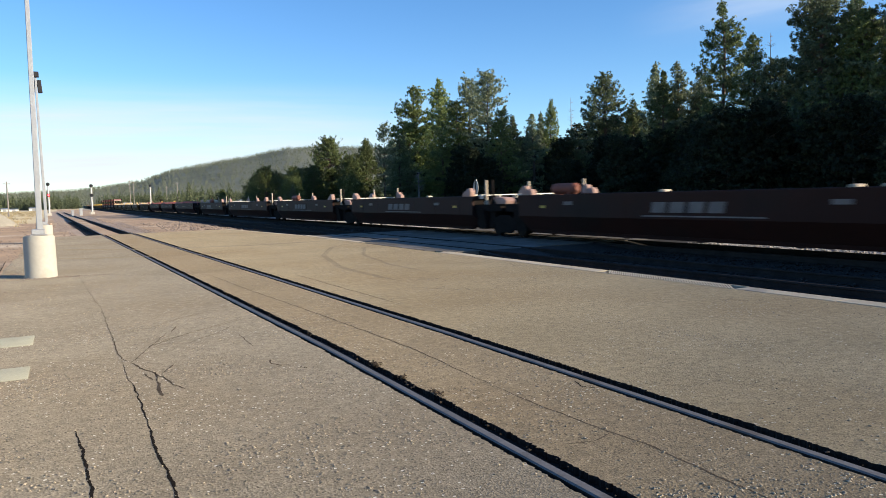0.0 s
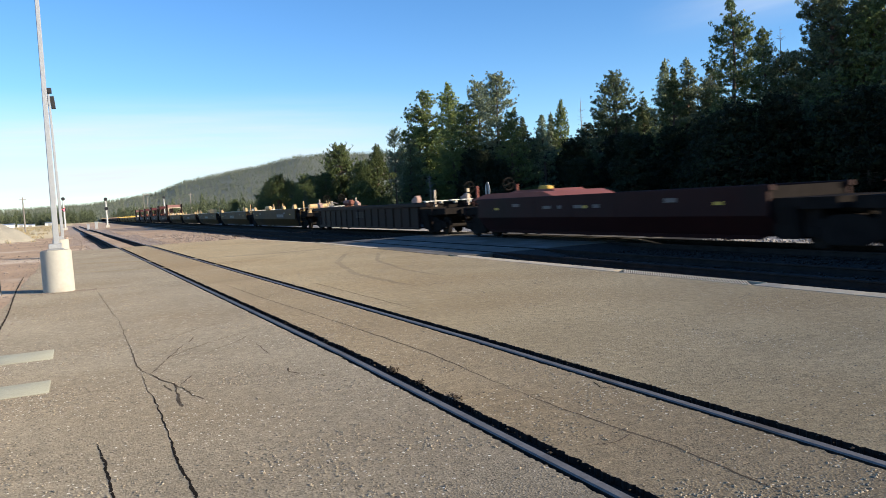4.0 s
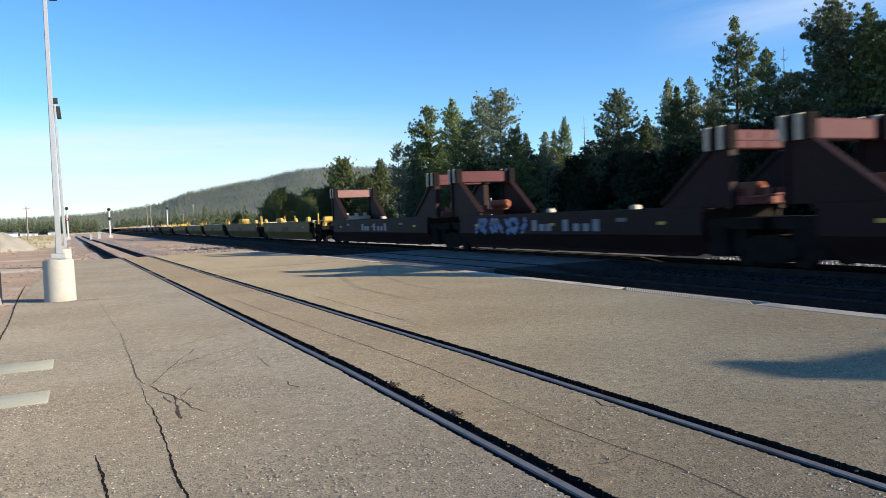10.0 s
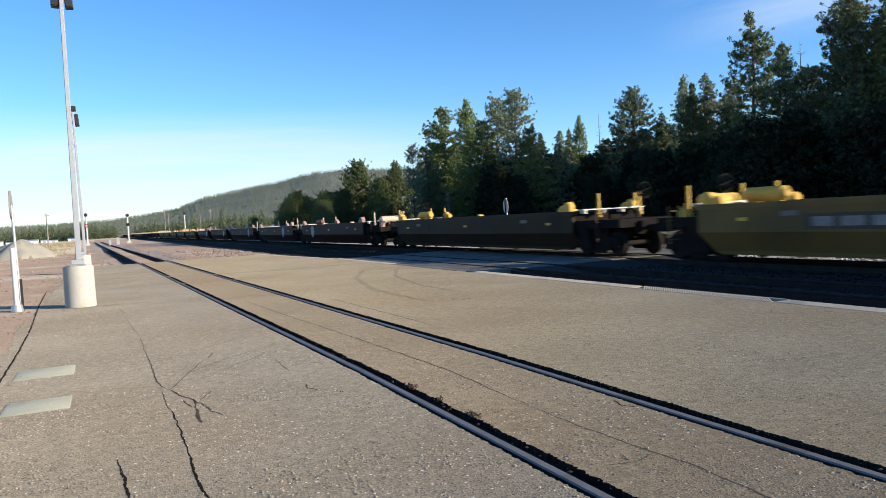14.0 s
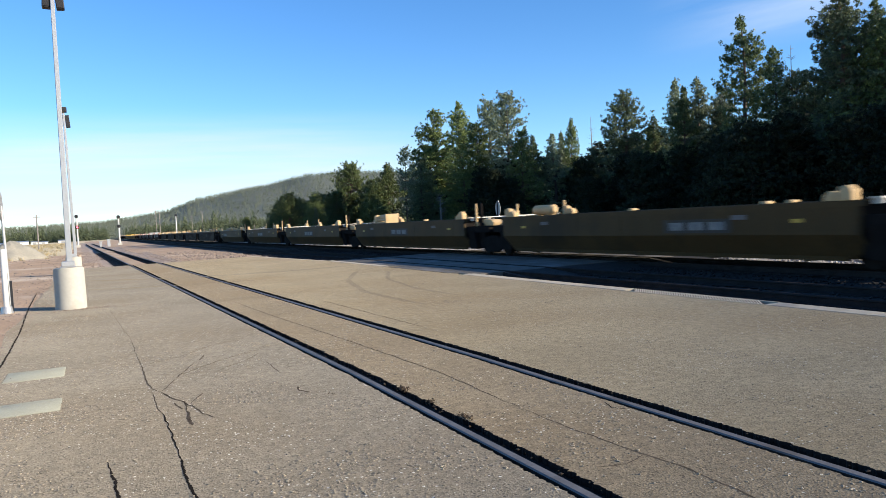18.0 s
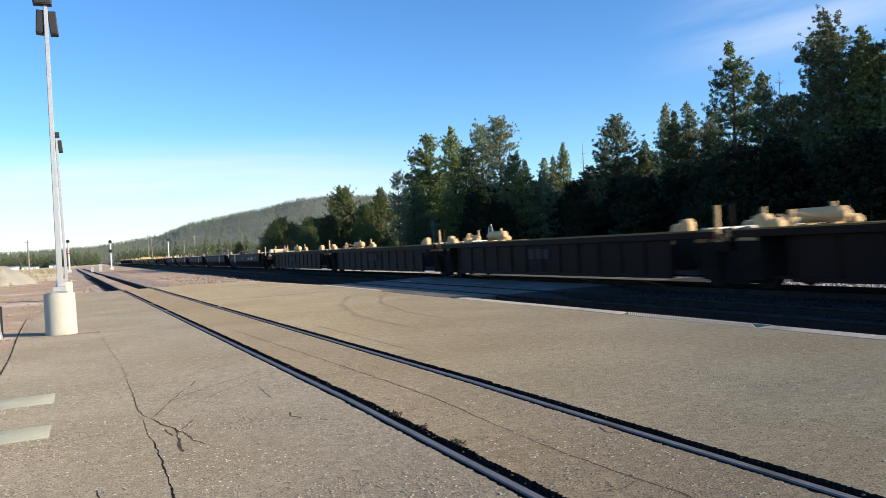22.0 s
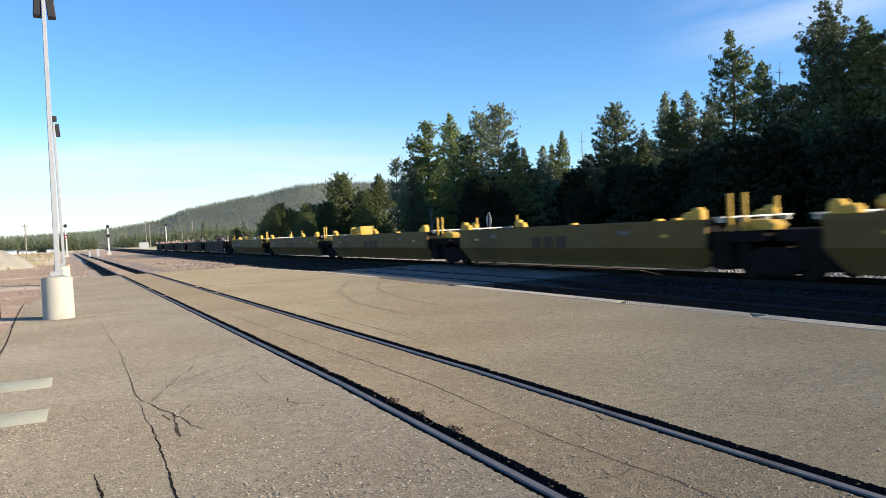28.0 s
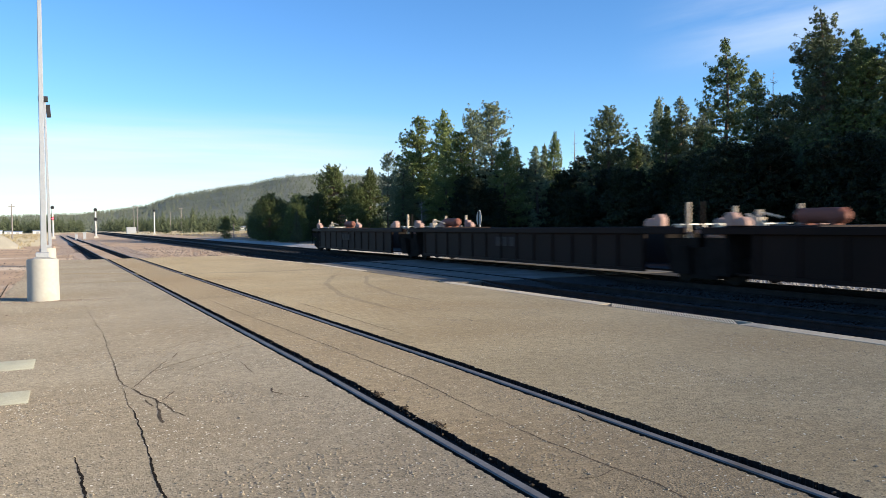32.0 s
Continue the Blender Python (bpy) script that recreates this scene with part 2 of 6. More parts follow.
# panel concrete darkened: the train's shade is put into the colour
M["crossing"] = mat("shade-toned crossing concrete", (0.1053, 0.0952, 0.0780), 0.85, var=0.15, scale=1.2, fine=25, dirt=(0.1716, 0.1638, 0.1560), dirt_amount=0.35)
M["grate"] = mat("grating steel", (0.521, 0.442, 0.324), 0.75, 0.0, dusty=0.6, var=0.12)
# rail sides near black: the slot's shade is put into the steel colour
M["rail"] = mat("dull rail steel", (0.034, 0.029, 0.026), 0.9, 0.0, spec=0.03, var=0.3, fine=50, dirt=(0.05, 0.036, 0.028), dirt_amount=0.3)
# main rails darkened: the train's shade is in their colour
M["main_rail"] = mat("shaded rail steel", (0.03, 0.026, 0.024), 0.9, 0.0, var=0.3, fine=50, spec=0.05)
M["worn_head"] = mat("worn rail head", (0.142, 0.138, 0.138), 0.6, 0.0, spec=0.08, var=0.2, fine=40, bump=0.05, dirt=(0.10, 0.088, 0.078), dirt_amount=0.2)
# slot dirt, with the recess's shade put into its colour
M["groove"] = mat("flangeway dirt with slot shade", (0.022, 0.017, 0.013), 0.95, var=0.5, bump=0.5)
# ties and near ballast carry the train's shade in their colour
M["tie"] = mat("weathered tie", (0.022, 0.02, 0.018), 0.9, var=0.3, scale=4)
M["dark_ballast"] = mat("shade-toned dark ballast", (0.022, 0.020, 0.018), 0.95, var=0.4, scale=2.0, fine=16, bump=1.0)
# ballast beyond the train, its sunlight put into the colour
M["pale_ballast"] = mat("sun-toned pale ballast", (0.379, 0.356, 0.324), 0.95, var=0.35, scale=2.0, fine=16, bump=1.0)
M["ballast"] = mat("ballast stone", (0.261, 0.209, 0.170), 0.95, dusty=0.4, var=0.4, scale=2.0, fine=16, bump=1.0, dirt=(0.174, 0.142, 0.122), dirt_amount=0.2)
M["dirt"] = mat("reddish dirt", (0.292, 0.209, 0.138), 0.95, dusty=0.4, var=0.22, scale=0.3, fine=9, bump=0.6, dirt=(0.411, 0.340, 0.261), dirt_amount=0.35)
M["grass"] = mat("dry meadow", (0.411, 0.352, 0.229), 0.95, dusty=0.5, var=0.2, scale=0.03, fine=1.2, bump=0.3, dirt=(0.332, 0.316, 0.182), dirt_amount=0.0)
M["straw"] = foliage("dry grass blades", (0.332, 0.296, 0.190), 0.35, 0.2)
M["forest_floor"] = mat("needle litter", (0.16, 0.125, 0.085), 0.95, var=0.3, scale=0.2, fine=5, bump=0.5, dirt=(0.12, 0.12, 0.06), dirt_amount=0.3)
M["sand"] = mat("heaped gravel", (0.30, 0.28, 0.225), 0.95, var=0.15, scale=0.5, fine=8, bump=0.6)
# ridge ground paled: distance haze is put into the colour
M["ridge_floor"] = mat("haze-toned wooded slope floor", (0.158, 0.170, 0.126), 0.95, var=0.2, scale=0.02, fine=0.3, bump=0)
M["galvanised"] = mat("galvanised steel", (0.447, 0.447, 0.439), 0.42, 0.6, var=0.08, scale=6, fine=30, bump=0.05)
M["black"] = mat("black paint", (0.02, 0.02, 0.022), 0.5, var=0.2)
M["white"] = mat("white paint", (0.593, 0.585, 0.553), 0.6, var=0.08, dirt=(0.395, 0.363, 0.316), dirt_amount=0.1)
M["red_lens"] = glow("red signal lens", (1.0, 0.05, 0.06), 6.0)
M["bark"] = mat("pine bark", (0.105, 0.08, 0.062), 0.95, var=0.35, scale=3, fine=15, bump=0.8)
M["dead_wood"] = mat("dead wood", (0.22, 0.2, 0.18), 0.9, var=0.2)
M["needles"] = foliage("pine needles", (0.090, 0.132, 0.062), spec=0.26)
# brighter copy of the pine needles: sunlight is put into the colour
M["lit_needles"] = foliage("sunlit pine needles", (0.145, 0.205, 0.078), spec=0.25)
M["young_needles"] = foliage("young pine needles", (0.084, 0.120, 0.052), spec=0.18)
M["needles_blue"] = foliage("blue-green needles", (0.096, 0.134, 0.078), spec=0.28)
# darkened copy of the needles: the stand's shade is put into the colour
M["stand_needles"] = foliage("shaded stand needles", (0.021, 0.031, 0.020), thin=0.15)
# paler still, for crowns with light behind them put into the colour
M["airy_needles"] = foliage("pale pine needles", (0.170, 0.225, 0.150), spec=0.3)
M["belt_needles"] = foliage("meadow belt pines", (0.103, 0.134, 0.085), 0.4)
# far pines paled and greyed, with distance haze in the colour
M["far_needles"] = foliage("haze-toned distant pines", (0.168, 0.196, 0.150), 0.2)
M["grey_steel"] = mat("grey fittings", (0.3, 0.3, 0.29), 0.6, 0.3, var=0.2)
M["pale_bar"] = mat("pale grating", (0.533, 0.516, 0.473), 0.6, 0.2, var=0.15)
M["wheel"] = mat("wheel steel", (0.022, 0.019, 0.017), 0.9, 0.0, var=0.3, spec=0.05)
# truck grime, near black with the car gaps' shade in its colour
M["truck"] = mat("grimy shade-toned truck", (0.016, 0.014, 0.013), 0.95, 0.0, var=0.3, spec=0.03)

# car paints: body with the side's shade in its colour, lower streaks, fittings
def paint(name, color, dirt, amount):
    return mat(name, color, 0.6, spec=0.085, var=0.16, scale=0.9, fine=14, bump=0.08, dirt=dirt, dirt_amount=amount, obj_var=0.08)


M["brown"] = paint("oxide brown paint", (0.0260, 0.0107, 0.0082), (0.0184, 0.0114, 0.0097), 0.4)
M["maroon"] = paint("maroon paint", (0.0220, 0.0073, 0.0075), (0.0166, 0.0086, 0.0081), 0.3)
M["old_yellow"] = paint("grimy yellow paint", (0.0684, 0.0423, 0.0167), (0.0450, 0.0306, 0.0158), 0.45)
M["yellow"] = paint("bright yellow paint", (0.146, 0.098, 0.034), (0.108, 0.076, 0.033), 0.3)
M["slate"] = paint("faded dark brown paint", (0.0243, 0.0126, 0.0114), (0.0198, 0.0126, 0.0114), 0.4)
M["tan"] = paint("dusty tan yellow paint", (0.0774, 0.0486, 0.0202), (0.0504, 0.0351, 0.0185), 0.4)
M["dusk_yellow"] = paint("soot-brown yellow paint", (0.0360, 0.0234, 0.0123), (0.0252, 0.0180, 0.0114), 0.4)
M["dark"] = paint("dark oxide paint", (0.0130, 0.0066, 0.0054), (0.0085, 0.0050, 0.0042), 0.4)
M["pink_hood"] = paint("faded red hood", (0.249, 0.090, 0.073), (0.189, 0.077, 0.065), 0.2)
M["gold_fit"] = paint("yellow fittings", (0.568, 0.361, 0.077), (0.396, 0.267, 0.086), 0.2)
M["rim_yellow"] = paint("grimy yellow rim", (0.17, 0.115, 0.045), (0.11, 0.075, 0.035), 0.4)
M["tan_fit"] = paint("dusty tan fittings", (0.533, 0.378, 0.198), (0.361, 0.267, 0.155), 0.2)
M["beam_pink"] = paint("faded red beam", (0.25, 0.135, 0.125), (0.19, 0.11, 0.10), 0.4)
M["letter_brown"] = mat("dark red-brown lettering", (0.05, 0.022, 0.014), 0.7, var=0.2)
M["orange_tank"] = paint("orange tank", (0.26, 0.085, 0.04), (0.2, 0.08, 0.045), 0.3)
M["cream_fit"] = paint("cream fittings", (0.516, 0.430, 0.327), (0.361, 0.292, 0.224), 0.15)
M["rose_fit"] = paint("faded rose fittings", (0.36, 0.24, 0.20), (0.26, 0.17, 0.14), 0.25)
M["rust_fit"] = paint("rust red fittings", (0.206, 0.082, 0.060), (0.146, 0.069, 0.052), 0.2)
M["crimson_fit"] = paint("crimson fittings", (0.098, 0.037, 0.040), (0.07, 0.03, 0.032), 0.3)
M["logo_white"] = mat("faded white lettering", (0.215, 0.218, 0.225), 0.7, var=0.15)
M["logo_grey"] = mat("dusty white lettering", (0.20, 0.192, 0.178), 0.8, var=0.3, fine=12)
M["logo_dim"] = mat("dusty faded lettering", (0.15, 0.135, 0.125), 0.8, var=0.25)
M["logo_near_black"] = mat("near-black lettering", (0.034, 0.026, 0.023), 0.8, var=0.3)
M["logo_dark"] = mat("dark lettering", (0.05, 0.04, 0.03), 0.7, var=0.15)
M["tag_yellow"] = mat("yellow reflector", (0.50, 0.33, 0.05), 0.5, var=0.1)
M["graffiti"] = mat("blue spray paint", (0.10, 0.17, 0.36), 0.6, var=0.4, scale=2)

# ---- mesh helpers ----
def box(bm, x0, x1, y0, y1, z0, z1):
    v = [bm.verts.new(p) for p in ((x0, y0, z0), (x1, y0, z0), (x1, y1, z0), (x0, y1, z0), (x0, y0, z1), (x1, y0, z1), (x1, y1, z1), (x0, y1, z1))]
    for f in ((3, 2, 1, 0), (4, 5, 6, 7), (0, 1, 5, 4), (1, 2, 6, 5), (2, 3, 7, 6), (3, 0, 4, 7)):
        bm.faces.new([v[i] for i in f])
    return v


def prism(bm, profile, a, b, axis="y"):
    """A closed profile of (u, w) pairs, drawn out from a to b along an axis (y: u is x, w is z; x: u is y; z: u, w are x, y)."""
    def put(u, w, d):
        return {"y": (u, d, w), "x": (d, u, w), "z": (u, w, d)}[axis]
    lo = [bm.verts.new(put(u, w, a)) for u, w in profile]
    hi = [bm.verts.new(put(u, w, b)) for u, w in profile]
    k = len(profile)
    faces = [bm.faces.new(lo), bm.faces.new(hi[::-1])]
    for i in range(k):
        faces.append(bm.faces.new((lo[i], hi[i], hi[(i + 1) % k], lo[(i + 1) % k])))
    return faces


def tube(bm, p, q, r0, r1=None, n=10):
    p, q = Vector(p), Vector(q)
    r1 = r0 if r1 is None else r1
    turn = (q - p).to_track_quat("Z", "Y")
    rings = [[bm.verts.new(c + turn @ Vector((r * math.cos(2 * math.pi * i / n), r * math.sin(2 * math.pi * i / n), 0))) for i in range(n)] for c, r in ((p, r0), (q, r1))]
    for i in range(n):
        bm.faces.new((rings[0][i], rings[0][(i + 1) % n], rings[1][(i + 1) % n], rings[1][i]))
    bm.faces.new(rings[0][::-1])
    bm.faces.new(rings[1])


def bevel(bm, w, segments=2):
    bmesh.ops.recalc_face_normals(bm, faces=bm.faces)
    bmesh.ops.bevel(bm, geom=list(bm.edges), offset=w, segments=segments, affect="EDGES", profile=0.6)


def finish(bm, name, material, smooth=False):
    bmesh.ops.recalc_face_normals(bm, faces=bm.faces)
    me = bpy.data.meshes.new(name)
    bm.to_mesh(me)
    bm.free()
    me.materials.append(M[material] if isinstance(material, str) else material)
    me.polygons.foreach_set("use_smooth", [True] * len(me.polygons))
    me.set_sharp_from_angle(angle=radians(28))
    return me


def part(name, bm, material, parent, label=""):
    ob = new(name, finish(bm, name, material))
    ob.parent = parent
    if label:
        tagged(ob, label)
    return ob


def thing(name, label, category, m=None, group="", kind=""):
    ob = new(name)
    ob.empty_display_size = 0.2
    if m is not None:
        ob.matrix_basis = m
    return tagged(ob, label, category, group, kind)


def single(name, bm, material, label, category="", group="", kind="", m=None):
    ob = new(name, finish(bm, name, material))
    if m is not None:
        ob.matrix_basis = m
    return tagged(ob, label, category, group, kind)


def raw(name, verts, faces, material):
    me = bpy.data.meshes.new(name)
    me.from_pydata(verts, [], faces)
    me.materials.append(M[material] if isinstance(material, str) else material)
    me.update()
    return me

# ---- ground: one sheet to the horizon ----
TRACK_A, TRACK_B, GAUGE, TOR = 12.35, 16.65, 1.505, -0.085
PAVED_END = 45.6
rnd = random.Random(5)


def siding(y):
    """Centre line of the old siding: straight along the pavement, then bearing off to the left."""
    return 3.27 - 0.0185 * max(0.0, y - 8) - (0.000012 * max(0.0, y - 8) ** 2 if y < 140 else 0.21)


def slab_right(y):
    return 9.56 if y < 33 else 9.56 - (y - 33) * 0.085


def ground_height(x, y):
    if -1.25 <= x <= 9.7 and y < PAVED_END:
        return -0.17
    if x < -1.25 and y < 90:
        return -0.006 + 0.01 * noise.noise((x * 0.5, y * 0.3, 2))
    if 9.7 < x < 21:
        return TOR - 0.185
    if PAVED_END < y < 120 and abs(x - siding(y)) < 1.9:
        return -0.25 + 0.03 * noise.noise((x * 0.8, y * 0.5, 7))
    if y > PAVED_END and x <= 9.7:
        return -0.15 + 0.04 * noise.noise((x * 0.4, y * 0.2, 7))
    return -0.1 + 0.06 * noise.noise((x * 0.1, y * 0.1, 3))


def ground_material(x, y):
    # sun-toned ballast beyond the train, shade-toned ballast under and before it
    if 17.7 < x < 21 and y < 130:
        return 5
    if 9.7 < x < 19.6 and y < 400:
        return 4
    if x < 9.7 and abs(x - siding(y)) < 2.6 and y < 300:
        return 1
    if -14 < x <= 9.7 and y < 95 or -3.5 < x <= 9.7 and y < 420:
        return 0
    if x > 19.6 and y < 230:
        return 3 if x > 24 else 0
    return 2


xs = [-4000, -1500, -600, -250, -120, -70, -40, -25, -18, -14, -11, -8, -6, -4.5, -3, -2.2, -1.6, -1.3, -1.2, -0.8, 0.2, 1.4, 2.6, 3.8, 5, 6.5, 8, 9.69, 9.9, 11, 12.5, 14, 16, 17.7, 18.4, 19.6, 21, 24, 28, 34, 42, 52, 66, 90, 130, 200, 400, 900, 1800, 4000]
ys = [-4000, -900, -300, -120, -60, -30, -15] + [3.0 * i for i in range(-3, 32)] + [100, 106, 112, 120, 128, 136, 146, 156, 170, 185, 200, 230, 260, 300, 350, 400, 500, 700, 1000, 1600, 2600, 4800]
verts = [(x, y, ground_height(x, y)) for y in ys for x in xs]
nx = len(xs)
faces = [(j * nx + i, j * nx + i + 1, (j + 1) * nx + i + 1, (j + 1) * nx + i) for j in range(len(ys) - 1) for i in range(nx - 1)]
me = raw("ground", verts, faces, "dirt")
for k in ("ballast", "grass", "forest_floor", "dark_ballast", "pale_ballast"):
    me.materials.append(M[k])
for p in me.polygons:
    p.material_index = ground_material(p.center.x, p.center.y)
tagged(new("ground", me), "flat ground of red dirt, ballast and dry meadow reaching the horizon", "ground", kind="structure")


def ribbon(name, left, right, y0, y1, z0, z1, material, step=1.5):
    """A solid strip between two lines x(y)."""
    bm = bmesh.new()
    n = max(1, math.ceil((y1 - y0) / step))
    last = None
    for i in range(n + 1):
        y = y0 + (y1 - y0) * i / n
        ring = [bm.verts.new(p) for p in ((left(y), y, z0), (right(y), y, z0), (right(y), y, z1), (left(y), y, z1))]
        if last:
            for k in range(4):
                bm.faces.new((last[k], last[(k + 1) % 4], ring[(k + 1) % 4], ring[k]))
        else:
            bm.faces.new(ring)
        last = ring
    bm.faces.new(last[::-1])
    me_ = finish(bm, name, material)
    me_.materials.append(M["groove"])
    for p in me_.polygons:
        # upright edges near black: slot dirt, and shade put into the colour
        if abs(p.normal.z) < 0.5 and abs(p.normal.x) > 0.3:
            p.material_index = 1
    return me_


# pavement: three bands parted by the siding's two rails
rail_l, rail_r = (lambda y: siding(y) - GAUGE / 2), (lambda y: siding(y) + GAUGE / 2)


def ragged(f, amp, seed):
    return lambda y: f(y) + amp * noise.noise((y * 2.3, seed, 0)) + amp * 0.8 * noise.noise((y * 9.0, seed, 4)) + amp * 0.9 * noise.noise((y * 26.0, seed, 8)) + amp * 0.9 * noise.noise((y * 61.0, seed, 12))


for a, b, surface in (((lambda y: -1.5 + 0.12 * noise.noise((y * 0.4, 0, 1))), ragged(lambda y: rail_l(y) - 0.070, 0.018, 1), "asphalt"),
             (ragged(lambda y: rail_l(y) + 0.155, 0.024, 2), ragged(lambda y: rail_r(y) - 0.068, 0.016, 3), "asphalt_mid"),
             (ragged(lambda y: rail_r(y) + 0.175, 0.024, 4), slab_right, "asphalt_grey")):
    ob = new("pavement", ribbon("pavement", a, b, -14, PAVED_END + 0.3 * rnd.random(), -0.16, 0, surface, 0.02))
    tagged(ob, "worn grey-brown asphalt pavement with cracks and stone chips", "pavement", kind="structure")

# earth in the slots beside the rails
for f in (rail_l, rail_r):
    ob = new("flangeway", ribbon("flangeway", lambda y: f(y) - 0.1, lambda y: f(y) + 0.22, -14, PAVED_END, -0.16, -0.05, "groove", 3))
    tagged(ob, "shade-dark dirt filling the slot beside a sunken rail", "trim", kind="structure")


bm = bmesh.new()
last = None
for i in range(121):
    y = PAVED_END + 0.5 + i * 0.7
    ring = []
    for u, w in ((-0.62, -0.30), (-0.52, -0.10), (-0.1, -0.075), (0.30, -0.09), (0.46, -0.30)):
        ring.append(bm.verts.new((siding(y) + u + 0.05 * noise.noise((y * 1.3, u, 2)), y, w + 0.025 * noise.noise((y * 0.9, u * 3, 5)))))
    if last:
        for k in range(4):
            bm.faces.new((last[k], last[k + 1], ring[k + 1], ring[k]))
    last = ring
single("track_bed", bm, "dirt", "pale dusty earth packed between the old siding's rails", "ground", kind="structure")


def rail_mesh(name, f, y0, y1, step, foot=-0.17, top=0.012):
    """A rail with head, web and foot along x = f(y)."""
    prof = [(-0.07, foot), (0.07, foot), (0.07, foot + 0.02), (0.012, foot + 0.045), (0.012, top - 0.045), (0.040, top - 0.035), (0.040, top - 0.008), (0.028, top), (-0.028, top), (-0.040, top - 0.008), (-0.040, top - 0.035), (-0.012, top - 0.045), (-0.012, foot + 0.045), (-0.07, foot + 0.02)]
    bm = bmesh.new()
    n = max(1, math.ceil((y1 - y0) / step))
    last = None
    for i in range(n + 1):
        y = y0 + (y1 - y0) * i / n
        ring = [bm.verts.new((f(y) + u, y, w)) for u, w in prof]
        if last:
            for k in range(len(prof)):
                bm.faces.new((last[k], last[(k + 1) % len(prof)], ring[(k + 1) % len(prof)], ring[k]))
        last = ring
    return bm


def track(name, f, y0, y1, label, tie_from, tie_to, step, shiny, z=0.0):
    tr = thing(name, label, "railway track", kind="structure")
    for s in (-1, 1):
        me_ = finish(rail_mesh("rail", lambda y: f(y) + s * GAUGE / 2, y0, y1, step), "rail", "main_rail" if shiny else "rail")
        me_.materials.append(M["main_rail" if shiny else "worn_head"])
        for p in me_.polygons:
            if abs(p.normal.z) > 0.5 and p.center.z > -0.01:
                p.material_index = 1
        r = new("rail", me_)
        r.parent = tr
        r.location.z = z
    bm = bmesh.new()
    box(bm, -1.3, 1.3, -0.115, 0.115, -0.34, -0.165)
    bevel(bm, 0.015, 1)
    tie_me = finish(bm, "tie", "tie")
    y = tie_from
    while y < tie_to:
        o = new("tie", tie_me)
        o.parent = tr
        o.matrix_basis = pose(f(y) + rnd.uniform(-0.04, 0.04), y, z + rnd.uniform(-0.012, 0.006), 0, 0, rnd.uniform(-1, 1))
        y += 0.58
    return tr


track("siding_track", siding, -14, 230, "old siding track, sunken in asphalt and then on gravel", PAVED_END + 0.4, 95, 2.0, False)
track("main_track_1", lambda y: TRACK_A, -60, 1500, "near main line track on shaded ballast", 2, 90, 60, True, TOR - 0.012)
track("main_track_2", lambda y: TRACK_B, -60, 1500, "far main line track under the passing train", 2, 90, 60, True, TOR - 0.012)

# loose stones: along the siding, on the sunlit ballast beyond the train, and about the pavement's far edge
def stones(name, spots, label, material="ballast"):
    shape = [(0, 0, 1), (0.9, 0, 0.2), (0.25, 0.85, 0.3), (-0.7, 0.55, 0.1), (-0.75, -0.5, 0.25), (0.3, -0.9, 0.15), (0, 0, -0.8)]
    tri = [(0, 1, 2), (0, 2, 3), (0, 3, 4), (0, 4, 5), (0, 5, 1), (6, 2, 1), (6, 3, 2), (6, 4, 3), (6, 5, 4), (6, 1, 5)]
    v, f = [], []
    for x, y, z, s in spots:
        a, b = rnd.uniform(0, 6.3), rnd.uniform(0.6, 1.4)
        c, d = math.cos(a), math.sin(a)
        k = len(v)
        v += [(x + s * (p[0] * c - p[1] * d * b), y + s * (p[0] * d + p[1] * c * b), z + s * p[2] * 0.75) for p in shape]
        f += [(i + k, j + k, l + k) for i, j, l in tri]
    tagged(new(name, raw(name, v, f, material)), label, "gravel", kind="stuff")


spots = []
for _ in range(5200):
    y = PAVED_END + 0.1 + 60 * rnd.random() ** 1.6
    x = siding(y) + rnd.gauss(0, 1.7)
    spots.append((x, y, ground_height(x, y) + 0.01, rnd.uniform(0.02, 0.055)))
for _ in range(900):
    y = rnd.uniform(36, 75)
    x = rnd.uniform(6, 10.2)
    if x > slab_right(y) + 0.1 or y > PAVED_END + 0.2:
        spots.append((x, y, ground_height(x, y) + 0.01, rnd.uniform(0.04, 0.13)))
stones("siding_gravel", spots, "loose grey-brown gravel along the old siding")
spots = []
for _ in range(9000):
    y = 3 + 60 * rnd.random() ** 1.3
    x = rnd.uniform(10.2, 17.7)
    if not (20 < y < 35.5):
        spots.append((x, y, TOR - 0.17 + rnd.uniform(-0.01, 0.02), rnd.uniform(0.025, 0.06)))
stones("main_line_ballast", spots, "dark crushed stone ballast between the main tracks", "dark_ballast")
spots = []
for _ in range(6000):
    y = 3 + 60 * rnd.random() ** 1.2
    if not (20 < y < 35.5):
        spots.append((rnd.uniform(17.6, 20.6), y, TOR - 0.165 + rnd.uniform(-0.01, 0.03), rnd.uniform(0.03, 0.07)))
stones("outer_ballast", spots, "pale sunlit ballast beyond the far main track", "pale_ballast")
spots = [(rnd.uniform(-6, -1.3), rnd.uniform(10, 40), 0.0, 0.008 + 0.028 * rnd.random() ** 2) for _ in range(1400)]
spots += [(rnd.gauss(-0.6, 0.7), 19.75 + rnd.gauss(0, 0.12), 0.004, 0.006 + 0.016 * rnd.random() ** 2) for _ in range(320)]
spots += [(rnd.gauss(-1.45, 0.22), 9 + 36 * rnd.random(), 0.002, 0.008 + 0.022 * rnd.random() ** 2) for _ in range(700)]
spots += [(rnd.uniform(-16, -1.6), rnd.uniform(26, 88), 0.0, 0.02 + 0.09 * rnd.random() ** 4) for _ in range(1500)]
stones("shoulder_gravel", spots, "scattered pebbles on the dirt shoulder")

# stone chips come loose from the asphalt, in drifts
spots = []
